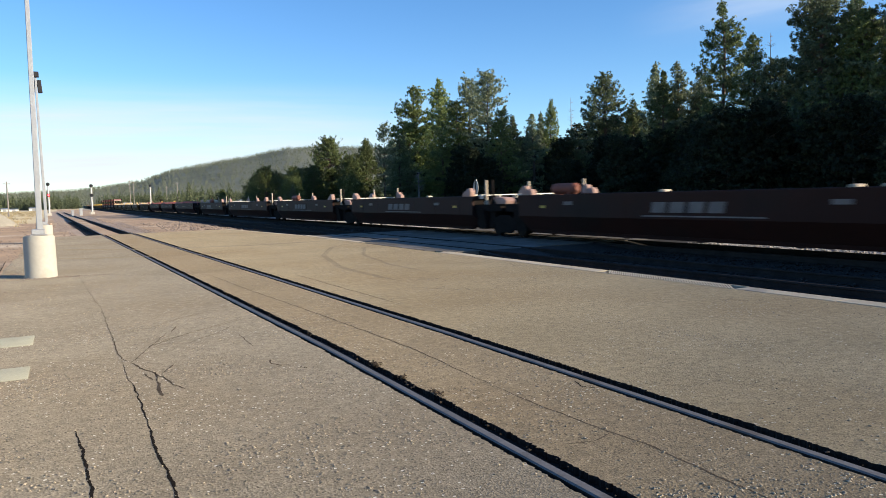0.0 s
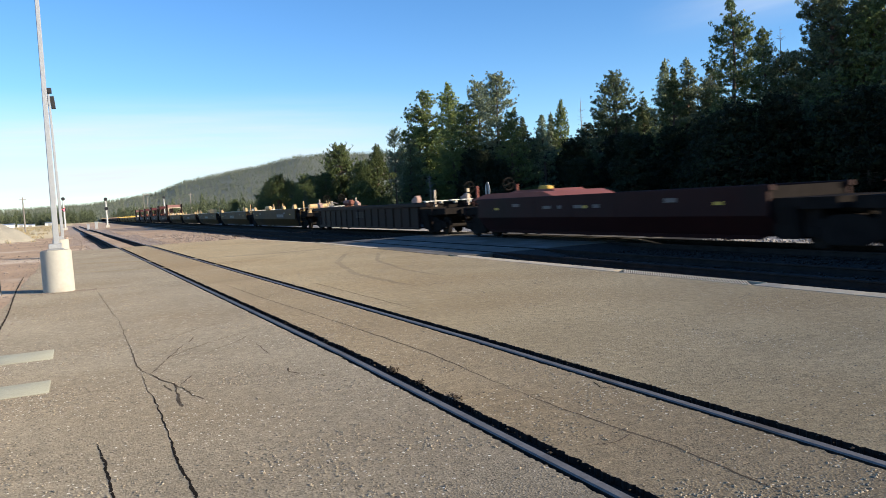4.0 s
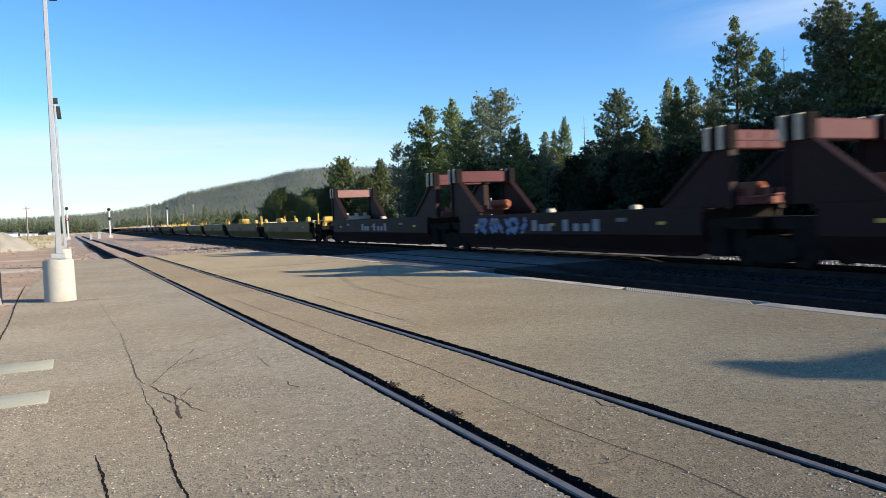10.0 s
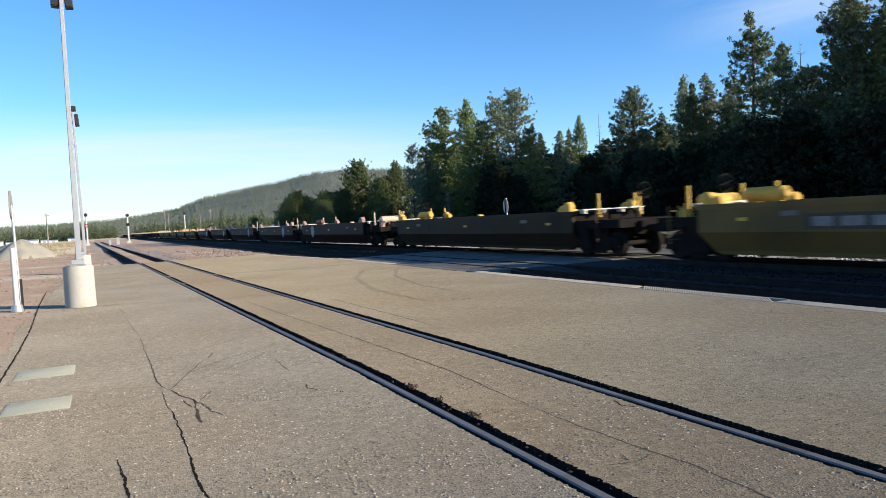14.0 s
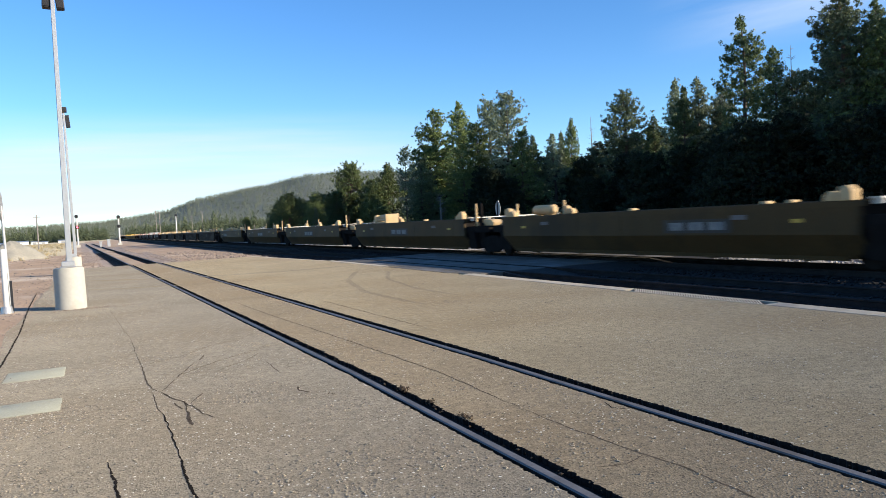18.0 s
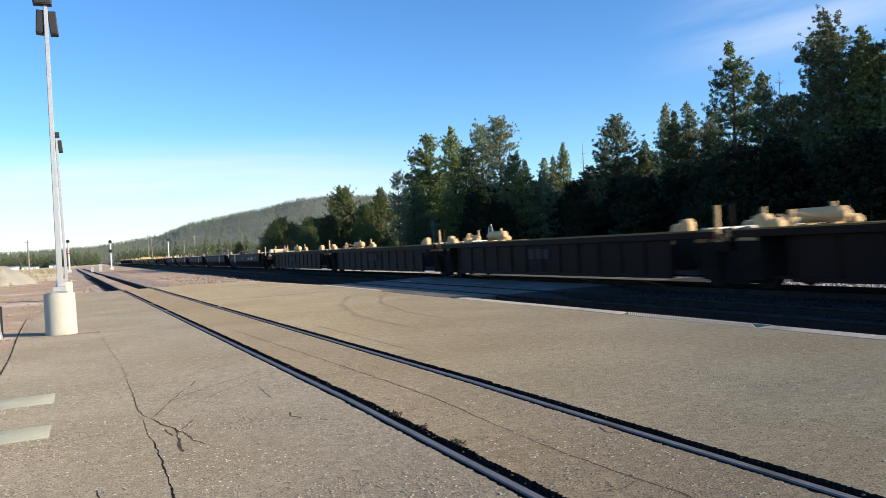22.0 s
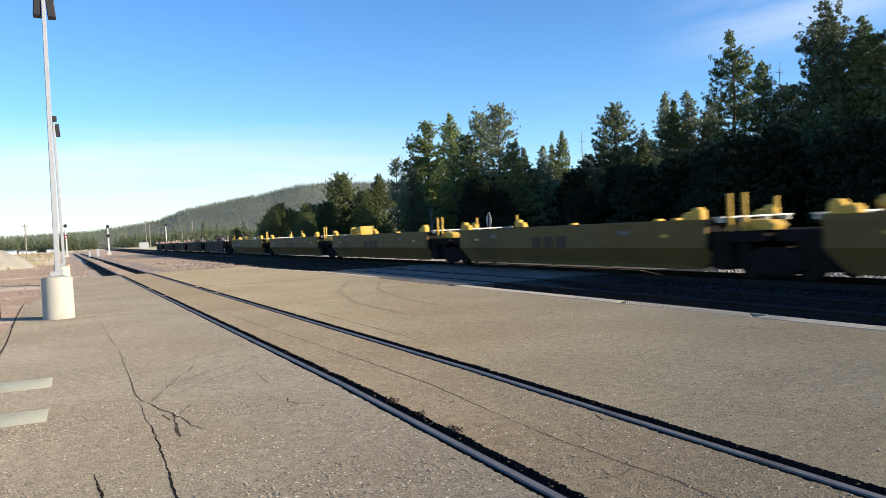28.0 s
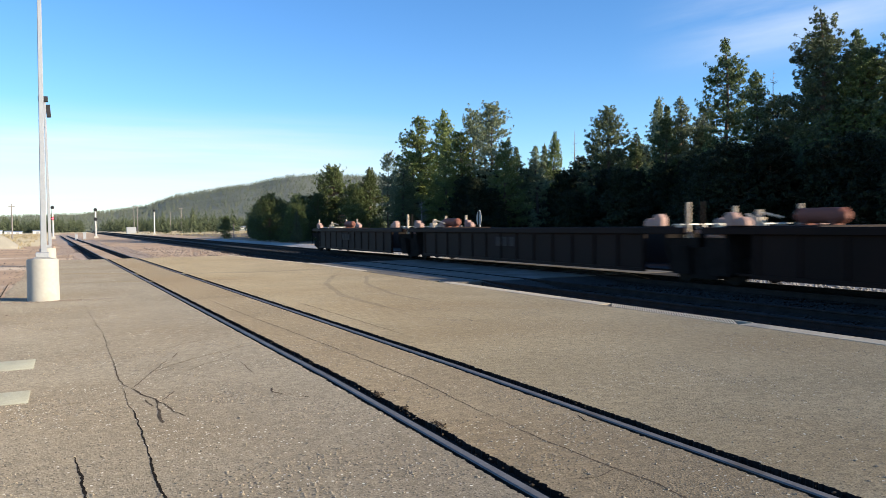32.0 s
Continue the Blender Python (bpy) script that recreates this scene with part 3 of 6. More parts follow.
while len(spots) < 17000:
    y = 2.6 + 17 * rnd.random() ** 1.7
    x = rnd.uniform(-1.3, 9.3)
    if min(abs(x - rail_l(y) - 0.05), abs(x - rail_r(y) - 0.05)) < 0.13:
        continue
    drift = noise.noise((x * 0.9, y * 0.7, 31)) + 0.5 * noise.noise((x * 2.6, y * 2.2, 37)) + (0.1 if x < 4.2 else -0.28)
    if rnd.random() < 0.03 + max(0.0, drift) ** 1.5 * 1.6:
        spots.append((x, y, 0.001, 0.0035 + 0.0095 * rnd.random() ** 2))
stones("stone_chips", spots, "pale stone chips strewn over the asphalt", "chip")

# dry grass in clumps over the meadow and about the dirt lot
def grass_clumps(name, spots, label, blades=12):
    rg = np.random.default_rng(8)
    c = np.repeat(np.array(spots), blades, axis=0)
    k = len(c)
    d = rg.normal(size=(k, 3)) * np.array((0.45, 0.45, 0.15)) + np.array((0, 0, 1))
    ln = c[:, 3:4] * rg.uniform(0.5, 1.2, (k, 1))
    base = c[:, :3] + rg.normal(size=(k, 3)) * np.array((0.5, 0.5, 0)) * c[:, 3:4]
    side = np.cross(d, rg.normal(size=(k, 3)))
    side /= np.linalg.norm(side, axis=1)[:, None] + 1e-9
    v = np.stack([base - side * ln * 0.09, base + side * ln * 0.09, base + d * ln], axis=1).reshape(-1, 3)
    f = (np.arange(k)[:, None] * 3 + np.arange(3)[None]).tolist()
    tagged(new(name, raw(name, v.tolist(), f, "straw")), label, "grass", kind="stuff")


spots = []
while len(spots) < 5200:
    if rnd.random() < 0.6:
        x, y = rnd.uniform(-70, -3.5), rnd.uniform(64, 330)
        if x > -2 - y * 0.02 or (y < 95 and noise.noise((x * 0.15, y * 0.1, 5)) < 0.1):
            continue
    else:
        x, y = rnd.uniform(23, 130), rnd.uniform(118, 400)
    spots.append((x, y, ground_height(x, y) - 0.02, rnd.uniform(0.18, 0.5)))
grass_clumps("meadow_grass", spots, "clumps of pale dry grass over the meadow")

# ---- platform edge, grating and crossing ----
kerb = thing("platform_edge", "pale concrete edging strip along the platform", "kerb", kind="structure")
for y in [8.84 - 1.8 * i for i in range(1, 12)] + [12.44 + 1.8 * i for i in range(4)]:
    bm = bmesh.new()
    box(bm, 9.565, 9.93, y + 0.004, y + 1.796, -0.32, 0.006 + rnd.uniform(-0.002, 0.002))
    bevel(bm, 0.012, 1)
    part("edging_stone", bm, "kerb", kerb)
for y0, y1 in ((26.4, 29.0), (29.02, 31.6), (31.62, 33.6)):
    bm = bmesh.new()
    box(bm, 9.57, 9.84, y0, y1, -0.32, 0.008)
    bevel(bm, 0.012, 1)
    part("edging_stone", bm, "kerb", kerb)
for i in range(6):
    y0 = 33.7 + i * 2.1
    bm = bmesh.new()
    box(bm, 0, 0.2, 0, 2.05, -0.2, 0.0)
    bevel(bm, 0.01, 1)
    o = part("edging_stone", bm, "kerb", kerb)
    o.matrix_basis = pose(slab_right(y0) + 0.01, y0, 0, 0, 0, 4.86)

grating = thing("drain_grating", "steel bar grating set into the platform edge", "grating", pose(9.565, 8.85, 0))
for x0 in (0.0, 0.345):
    bm = bmesh.new()
    box(bm, x0, x0 + 0.025, 0, 3.58, -0.06, 0.008)
    part("grating_frame", bm, "grate", grating)
bm = bmesh.new()
prism(bm, [(0.026, -0.03), (0.344, 0.35), (0.344, 0.390), (0.026, 0.010)], -0.05, 0.006, "z")
bar_me = finish(bm, "grating_bar", "grate")
bar_me.materials.append(M["groove"])
# bar sides near black, the gaps' shade put into their colour
for p in bar_me.polygons:
    p.material_index = 0 if p.normal.z > 0.5 else 1
for i in range(49):
    o = new("grating_bar", bar_me)
    o.parent = grating
    o.matrix_basis = pose(0, 0.05 + i * 0.0645, 0)
bm = bmesh.new()
box(bm, 0.0, 0.37, 0, 3.58, -0.16, -0.07)
part("drain_trough", bm, "black", grating)

crossing = thing("grade_crossing", "concrete panel crossing over both main tracks, darkened as in shade", "crossing", kind="structure")
bands = [(10.5, 11.52), (11.68, 12.99), (13.16, 14.45), (14.47, 15.82), (15.98, 17.29), (17.46, 19.0), (19.02, 20.6)]
for bi, (x0, x1) in enumerate(bands):
    for i in range(6):
        y0 = 20.6 + i * 2.44
        bm = bmesh.new()
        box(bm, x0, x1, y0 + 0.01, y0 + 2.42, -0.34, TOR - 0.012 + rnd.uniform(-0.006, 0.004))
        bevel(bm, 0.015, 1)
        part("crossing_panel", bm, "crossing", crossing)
bm = bmesh.new()
prism(bm, [(9.95, -0.3), (10.8, -0.3), (10.8, -0.15), (9.95, -0.02)], 19.95, 20.58)
part("panel_ramp", bm, "kerb", crossing)

# ramps in the shade-toned ballast colour cover the panels' end faces
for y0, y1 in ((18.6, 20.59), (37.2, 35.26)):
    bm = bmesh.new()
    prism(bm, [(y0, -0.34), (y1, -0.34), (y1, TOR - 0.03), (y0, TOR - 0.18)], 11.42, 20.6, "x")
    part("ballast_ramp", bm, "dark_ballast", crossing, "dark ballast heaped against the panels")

for i in range(5):
    y0 = 20.6 + i * 2.93
    bm = bmesh.new()
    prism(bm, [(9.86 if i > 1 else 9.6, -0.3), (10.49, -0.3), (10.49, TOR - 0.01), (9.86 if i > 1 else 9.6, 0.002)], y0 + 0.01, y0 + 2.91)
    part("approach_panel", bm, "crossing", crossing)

# ---- surface marks ----
def wander(points, step=0.12, amp=0.02, seed=0):
    out = []
    for (x0, y0), (x1, y1) in zip(points, points[1:]):
        n = max(1, int(math.hypot(x1 - x0, y1 - y0) / step))
        out += [(x0 + (x1 - x0) * i / n, y0 + (y1 - y0) * i / n) for i in range(n)]
    out.append(points[-1])
    return [(x + amp * noise.noise((x * 6, y * 6, seed)), y + amp * noise.noise((x * 6, y * 6, seed + 9))) for x, y in out]


def crack(name, points, width, material="tar", label="dark crack running through the asphalt", amp=0.012, rag=0.8, z=0.0012, taper=True):
    """A ragged flat strip along a wandering line."""
    p = wander(points, 0.022 if rag > 0.3 else 0.25, amp, len(points) + points[0][0])
    if rag > 0.3:
        p = [(x + rnd.uniform(-0.16, 0.16) * width, y + rnd.uniform(-0.1, 0.1) * width) for x, y in p]
    v, f = [], []
    for i, (x, y) in enumerate(p):
        x0, y0 = p[max(0, i - 1)]
        x1, y1 = p[min(len(p) - 1, i + 1)]
        d = math.hypot(x1 - x0, y1 - y0) or 1
        nx_, ny_ = -(y1 - y0) / d, (x1 - x0) / d
        w = width / 2 * (1 + rag * (1.3 * noise.noise((x * 17, y * 17, 3)) + 0.4 * (2 * rnd.random() - 1)))
        if taper:
            w *= min(1, 0.25 + 6 * min(i, len(p) - 1 - i) / len(p))
        v += [(x + nx_ * w, y + ny_ * w, z), (x - nx_ * w, y - ny_ * w, z)]
        if i:
            k = 2 * i
            f.append((k - 2, k - 1, k + 1, k))
    tagged(new(name, raw(name, v, f, material)), label, "crack", kind="structure")


HAIR = "faint hairline crack in the asphalt"
TARRED = "ragged crack with worn dark filler"
for pts, w, material, label in (
        ([(0.22, 19.8), (0.32, 16.7), (0.39, 14.45), (0.45, 13.3)], 0.008, "hairline", HAIR),
        ([(0.45, 13.3), (0.45, 11.7), (0.46, 10.3)], 0.009, "hairline", HAIR),
        ([(0.46, 10.4), (0.45, 9.5), (0.47, 8.76), (0.55, 8.48)], 0.016, "old_tar", TARRED),
        ([(0.55, 8.48), (0.61, 8.12), (0.7, 7.86), (0.76, 7.6)], 0.026, "old_tar", TARRED),
        ([(0.76, 7.62), (0.81, 7.21), (0.89, 6.98)], 0.018, "old_tar", TARRED),
        ([(0.53, 8.43), (0.66, 8.83), (0.82, 9.34), (1.08, 10.14)], 0.014, "old_tar", TARRED),
        ([(1.15, 10.23), (1.25, 10.62)], 0.024, "old_tar", TARRED),
        ([(0.48, 10.42), (0.95, 10.71), (1.38, 11.32), (1.82, 11.79)], 0.009, "old_tar", TARRED),
        ([(0.92, 9.58), (1.38, 10.0), (2.19, 10.89)], 0.012, "old_tar", TARRED),
        ([(1.87, 9.55), (1.85, 9.1), (1.84, 8.63)], 0.014, "hairline", HAIR),
        ([(1.82, 7.78), (1.80, 7.6), (1.86, 7.44)], 0.03, "old_tar", TARRED),
        ([(3.28, 4.06), (3.05, 3.98), (2.86, 4.02)], 0.012, "old_tar", TARRED),
        ([(3.9, 5.35), (3.84, 5.18), (3.92, 5.05)], 0.016, "tar", "dark crack running through the asphalt"),
        ([(0.82, 9.34), (0.92, 9.47), (1.39, 10.06)], 0.018, "old_tar", TARRED),
        ([(1.39, 10.06), (1.72, 10.3), (2.19, 10.77)], 0.012, "hairline", HAIR),
        ([(1.24, 9.3), (1.41, 9.52), (1.68, 9.81), (1.91, 10.24)], 0.014, "old_tar", TARRED),
        ([(0.72, 7.84), (0.71, 7.6), (0.69, 7.42)], 0.014, "old_tar", TARRED),
        ([(0.69, 7.42), (0.68, 7.18), (0.68, 6.84)], 0.034, "old_tar", TARRED),
        ([(0.62, 7.86), (0.63, 7.7), (0.67, 7.52)], 0.018, "old_tar", TARRED),
        ([(0.74, 7.7), (0.83, 7.91), (0.93, 8.14)], 0.014, "old_tar", TARRED),
        ([(-1.1, 8.1), (-0.77, 7.99), (-0.35, 7.89), (0.08, 8.05), (0.45, 8.29)], 0.008, "hairline", HAIR),
        ([(0.46, 10.39), (0.65, 10.49)], 0.010, "hairline", HAIR),
        ([(1.08, 11.03), (1.43, 11.41), (2.0, 11.8)], 0.012, "hairline", HAIR),
        ([(0.47, 8.5), (0.46, 7.84), (0.48, 7.44)], 0.009, "old_tar", TARRED),
        ([(0.48, 7.5), (0.49, 7.0), (0.49, 6.64), (0.48, 6.06)], 0.015, "tar", "dark crack running through the asphalt"),
        ([(0.48, 6.1), (0.48, 5.3), (0.49, 4.79), (0.5, 4.3), (0.5, 2.5)], 0.022, "tar", "dark crack running through the asphalt"),
        ([(-0.015, 6.16), (0.02, 5.79), (0.04, 5.27), (0.06, 4.8), (0.08, 3)], 0.022, "tar", "dark crack running through the asphalt"),
        ([(2.85, 18), (2.98, 14.26), (3.1, 12.1), (3.2, 10.08), (3.3, 7.42), (3.235, 5.92), (3.23, 5.45)], 0.019, "old_tar", TARRED),
        ([(3.23, 5.45), (3.22, 4.86), (3.25, 4.27), (3.3, 3.7), (3.24, 2.6)], 0.018, "old_tar", TARRED),
        ([(4.46, 16.4), (4.48, 15.5), (4.50, 13.2), (4.535, 10.67)], 0.016, "tar", "dark crack running through the asphalt"),
        ([(-1.71, 27.3), (-1.54, 21.3), (-1.32, 16), (-1.24, 12.6), (-1.2, 9)], 0.034, "tar", "dark crack running through the asphalt")):
    crack("pavement_crack", pts, w * 0.85, material, label, 0.016, 0.55)
# two narrow tyre arcs, then two broad dark bands across the pavement
for pts, w in (([(5.8, 13.5), (5.75, 15), (5.83, 17.4), (6.63, 21.2), (7.98, 24.6), (9.4, 26.2)], 0.16),
               ([(7.0, 14.5), (7.0, 17.0), (7.6, 20.5), (8.7, 23.4), (9.5, 24.6)], 0.12),
               ([(-1.2, 33.2), (2.5, 29.6), (6, 28.2), (9.4, 28.6)], 0.5),
               ([(-1.2, 27.3), (1.6, 25.7), (5, 24.6)], 0.35)):
    crack("surface_mark", pts, w, "rubber", "faint dark mark curving over the asphalt", 0.04, 0.12)

# crumbs of broken asphalt along the slots, heaped here and there
spots = []
for f, far in ((rail_l, 0.14), (rail_r, 0.185)):
    for _ in range(110):
        y = 2.6 + 26 * rnd.random() ** 1.6
        heap = max(0.0, noise.noise((y * 1.7, far * 50, 3)))
        spots.append((f(y) + far + rnd.gauss(-0.02, 0.02 + 0.02 * heap), y, -0.012 + 0.018 * heap * rnd.random(), 0.005 + 0.012 * rnd.random() ** 2))
    for _ in range(60):
        y = 2.6 + 26 * rnd.random() ** 1.6
        spots.append((f(y) - 0.062 + rnd.gauss(0, 0.012), y, -0.012, 0.005 + 0.010 * rnd.random() ** 2))
for cx, cy, n, r in ((2.645, 6.94, 90, 0.055), (2.685, 5.64, 80, 0.05), (2.665, 6.3, 40, 0.03), (2.0, 7.21, 8, 0.03)):
    spots += [(cx + rnd.gauss(0.02, r * 0.45), cy + rnd.gauss(0, r * 1.1), -0.006 + 0.03 * rnd.random(), 0.005 + 0.010 * rnd.random() ** 2) for _ in range(n)]
stones("asphalt_crumbs", spots, "dark crumbs of broken asphalt along the sunken rails", "crumbs")

# two covers set in the pavement
for x0, x1, y0, y1 in ((-1.08, -0.415, 10.28, 11.02), (-1.0, -0.39, 8.26, 8.9)):
    bm = bmesh.new()
    box(bm, x0, x1, y0, y1, -0.1, 0.008)
    bevel(bm, 0.02, 2)
    single("access_cover", bm, "cover", "pale concrete access cover set flush in the asphalt", "cover", "covers in the pavement")

# ---- lamp poles and post ----
def lamp_pole(x, y, label, drum=0.98, top=7.75, off=0.03, top_x=0.09):
    th = thing("lamp_pole", label, "lamp pole", pose(x, y, 0), "lamp poles")
    bm = bmesh.new()
    tube(bm, (0, 0, -0.1), (0, 0, drum), 0.345, 0.335, 32)
    bmesh.ops.bevel(bm, geom=[e_ for e_ in bm.edges if all(v.co.z > 0.5 for v in e_.verts)], offset=0.02, segments=2, affect="EDGES")
    part("concrete_base", bm, "concrete", th, "cast concrete drum base")
    bm = bmesh.new()
    box(bm, -0.18, 0.18, -0.17, 0.17, drum, drum + 0.03)
    box(bm, -0.14, 0.14, -0.14, 0.14, drum + 0.03, drum + 0.15)
    bevel(bm, 0.012, 1)
    part("base_cover", bm, "galvanised", th)
    bm = bmesh.new()
    a, b = 0.064, 0.044
    lo = [bm.verts.new((off + sx * a, sy * a, drum + 0.12)) for sx, sy in ((-1, -1), (1, -1), (1, 1), (-1, 1))]
    hi = [bm.verts.new((top_x + sx * b, sy * b, top)) for sx, sy in ((-1, -1), (1, -1), (1, 1), (-1, 1))]
    for i in range(4):
        bm.faces.new((lo[i], lo[(i + 1) % 4], hi[(i + 1) % 4], hi[i]))
    bm.faces.new(hi)
    bmesh.ops.bevel(bm, geom=[e_ for e_ in bm.edges if abs(e_.verts[0].co.z - e_.verts[1].co.z) > 1], offset=0.012, segments=2, affect="EDGES")
    part("shaft", bm, "galvanised", th, "square tapered galvanised shaft")
    for k, (dx, dy, z, tilt) in enumerate(((top_x - 0.13, 0.13, top - 0.37, 4), (top_x + 0.14, 0.13, top - 0.39, -4), (top_x - 0.06, -0.02, top + 0.12, 0))):
        bm = bmesh.new()
        box(bm, -0.09 if k < 2 else -0.2, 0.09 if k < 2 else 0.2, -0.12, 0.12, -0.28 if k < 2 else -0.12, 0.28 if k < 2 else 0.12)
        bevel(bm, 0.025, 2)
        hd = part("floodlight", bm, "black", th, "black box floodlight")
        hd.matrix_basis = pose(dx, dy, z, 0, tilt, 0)
        bm = bmesh.new()
        box(bm, -0.07 if k < 2 else -0.17, 0.07 if k < 2 else 0.17, -0.135, -0.121, -0.25 if k < 2 else -0.09, 0.25 if k < 2 else 0.09)
        part("lens", bm, "black", hd)
    return th


lamp_pole(-0.56, 20.15, "galvanised square lamp pole on a round concrete base")
lamp_pole(-0.85, 38.8, "galvanised lamp pole farther along the platform on a concrete base", 0.82, 7.4, 0.1, 0.04)

post = thing("sign_post", "white steel post with a narrow grey sign seen edge-on", "sign post", pose(-1.92, 20.4, 0))
bm = bmesh.new()
tube(bm, (0, 0, 0), (0, 0, 0.16), 0.14, 0.11, 16)
part("post_foot", bm, "galvanised", post)
bm = bmesh.new()
tube(bm, (0, 0, 0.1), (0, 0, 1.5), 0.06, 0.06, 14)
part("sleeve", bm, "white", post, "white pipe sleeve")
bm = bmesh.new()
tube(bm, (0.08, 0.1, 0), (0.04, 0.1, 2.5), 0.035, 0.03, 12)
part("pole", bm, "galvanised", post)
bm = bmesh.new()
tube(bm, (0.03, 0.085, 2.5), (0.03, 0.115, 2.5), 0.34, 0.34, 24)
o = part("sign_blade", bm, "grey_steel", post, "thin grey round sign blade, edge to the platform")
o.matrix_basis = Matrix.Translation((0.03, 0.1, 2.5)) @ pose(0, 0, 0, 0, 0, 90) @ Matrix.Translation((-0.03, -0.1, -2.5))
bm = bmesh.new()
box(bm, 0.1, 0.14, 0.05, 0.1, 0, 0.75)
part("dark_stake", bm, "black", post)

# ---- signals, cabinets and far furniture ----
def signal(x, y, heads, lit, height=6.3):
    th = thing("railway_signal", "white signal mast with dark round signal heads" + (", showing red" if lit else ""), "signal", pose(x, y, -0.15), "signals along the line")
    bm = bmesh.new()
    tube(bm, (0, 0, 0), (0, 0, height), 0.13, 0.11, 10)
    part("mast", bm, "white", th)
    bm = bmesh.new()
    box(bm, -0.4, 0.4, -0.3, 0.3, 0, 0.5)
    bevel(bm, 0.03, 1)
    part("footing", bm, "concrete", th)
    for z in heads:
        bm = bmesh.new()
        tube(bm, (0, -0.18, z), (0, -0.24, z), 0.34, 0.34, 20)
        tube(bm, (0, -0.24, z), (0, -0.5, z), 0.22, 0.2, 12)
        hd = part("signal_head", bm, "black", th, "black target disc with hood")
        if lit and z == heads[-1]:
            bm = bmesh.new()
            tube(bm, (0, -0.5, z), (0, -0.53, z), 0.17, 0.17, 14)
            part("red_light", bm, "red_lens", hd, "glowing red lens")
    for s in (-1, 1):
        bm = bmesh.new()
        tube(bm, (0.2 * s, 0.3, 0), (0.2 * s, 0.3, height - 0.6), 0.02, 0.02, 5)
        part("ladder_rail", bm, "grey_steel", th)
    return th


signal(-2.6, 165, (6.05, 3.95), True, 6.2)
signal(4.9, 165, (5.6, 3.75), False, 5.7)
signal(21.0, 220, (6.6,), False, 6.7)


def cabinet(x, y, w, d, hgt, label):
    th = thing("signal_cabinet", label, "cabinet", pose(x, y, -0.15))
    bm = bmesh.new()
    box(bm, -w / 2, w / 2, -d / 2, d / 2, 0.1, hgt)
    bevel(bm, 0.03, 1)
    part("housing", bm, "galvanised", th)
    bm = bmesh.new()
    box(bm, -w / 2 - 0.08, w / 2 + 0.08, -d / 2 - 0.08, d / 2 + 0.08, hgt, hgt + 0.08)
    part("roof", bm, "galvanised", th)
    bm = bmesh.new()
    box(bm, -w / 2, w / 2, -d / 2, d / 2, 0, 0.1)
    part("plinth", bm, "concrete", th)


cabinet(20.7, 300, 3.2, 2.2, 2.3, "silver signal equipment house beside the line")
cabinet(2.6, 150, 0.5, 0.5, 1.25, "small silver trackside cabinet")
cabinet(1.2, 142, 0.4, 0.4, 1.0, "small silver trackside cabinet")


def utility_pole(x, y, hgt):
    th = thing("utility_pole", "weathered wooden utility pole with a crossarm", "utility pole", pose(x, y, -0.2), "utility poles")
    bm = bmesh.new()
    tube(bm, (0, 0, 0), (0, 0, hgt), 0.15, 0.1, 10)
    part("pole", bm, "dead_wood", th)
    bm = bmesh.new()
    box(bm, -0.6, 0.6, -0.06, 0.06, hgt - 0.5, hgt - 0.38)
    part("crossarm", bm, "dead_wood", th)


for x, y, hgt in ((-9.75, 170, 6.9), (21.9, 303, 10.6), (22.3, 292, 10.0), (22.8, 560, 8), (27, 560, 8), (32.3, 560, 8.5), (37.3, 560, 8), (30, 236, 8.0), (40, 350, 9)):
    utility_pole(x, y, hgt)

for i, (x, y) in enumerate(((24.5, 128), (30, 140), (33.5, 130), (36.0, 137), (27, 152))):
    bm = bmesh.new()
    tube(bm, (0, 0, 0), (0, 0, 2.4), 0.09, 0.08, 8)
    single("fence_post", bm, "dead_wood", "grey wooden fence post at the meadow's edge", "fence post", "meadow fence posts", m=pose(x, y, -0.15))

# low white sheds across the meadow
for i, (x, y, w, hgt) in enumerate(((-50, 400, 9, 1.7), (-43, 396, 4, 2.0), (-37.5, 399, 5, 1.4), (-31, 400, 8, 1.9), (-24.5, 402, 3, 1.5), (-21, 405, 3.5, 1.2), (-58, 405, 7, 1.7), (-13, 410, 4, 1.5), (86, 410, 9, 2.4), (60, 420, 6, 2.0))):
    th = thing("white_shed", "low white shed far across the dry meadow", "shed", pose(x, y, -0.1), "far white sheds")
    bm = bmesh.new()
    box(bm, -w / 2, w / 2, -2.5, 2.5, 0, hgt * 0.75)
    part("wall", bm, "white", th)
    bm = bmesh.new()
    prism(bm, [(-2.8, hgt * 0.75), (2.8, hgt * 0.75), (0, hgt)], -w / 2 - 0.2, w / 2 + 0.2, "x")
    part("roof", bm, "galvanised", th)
    bm = bmesh.new()
    box(bm, -0.7, 0.7, -2.54, -2.5, 0, hgt * 0.6)
    part("door", bm, "grey_steel", th)

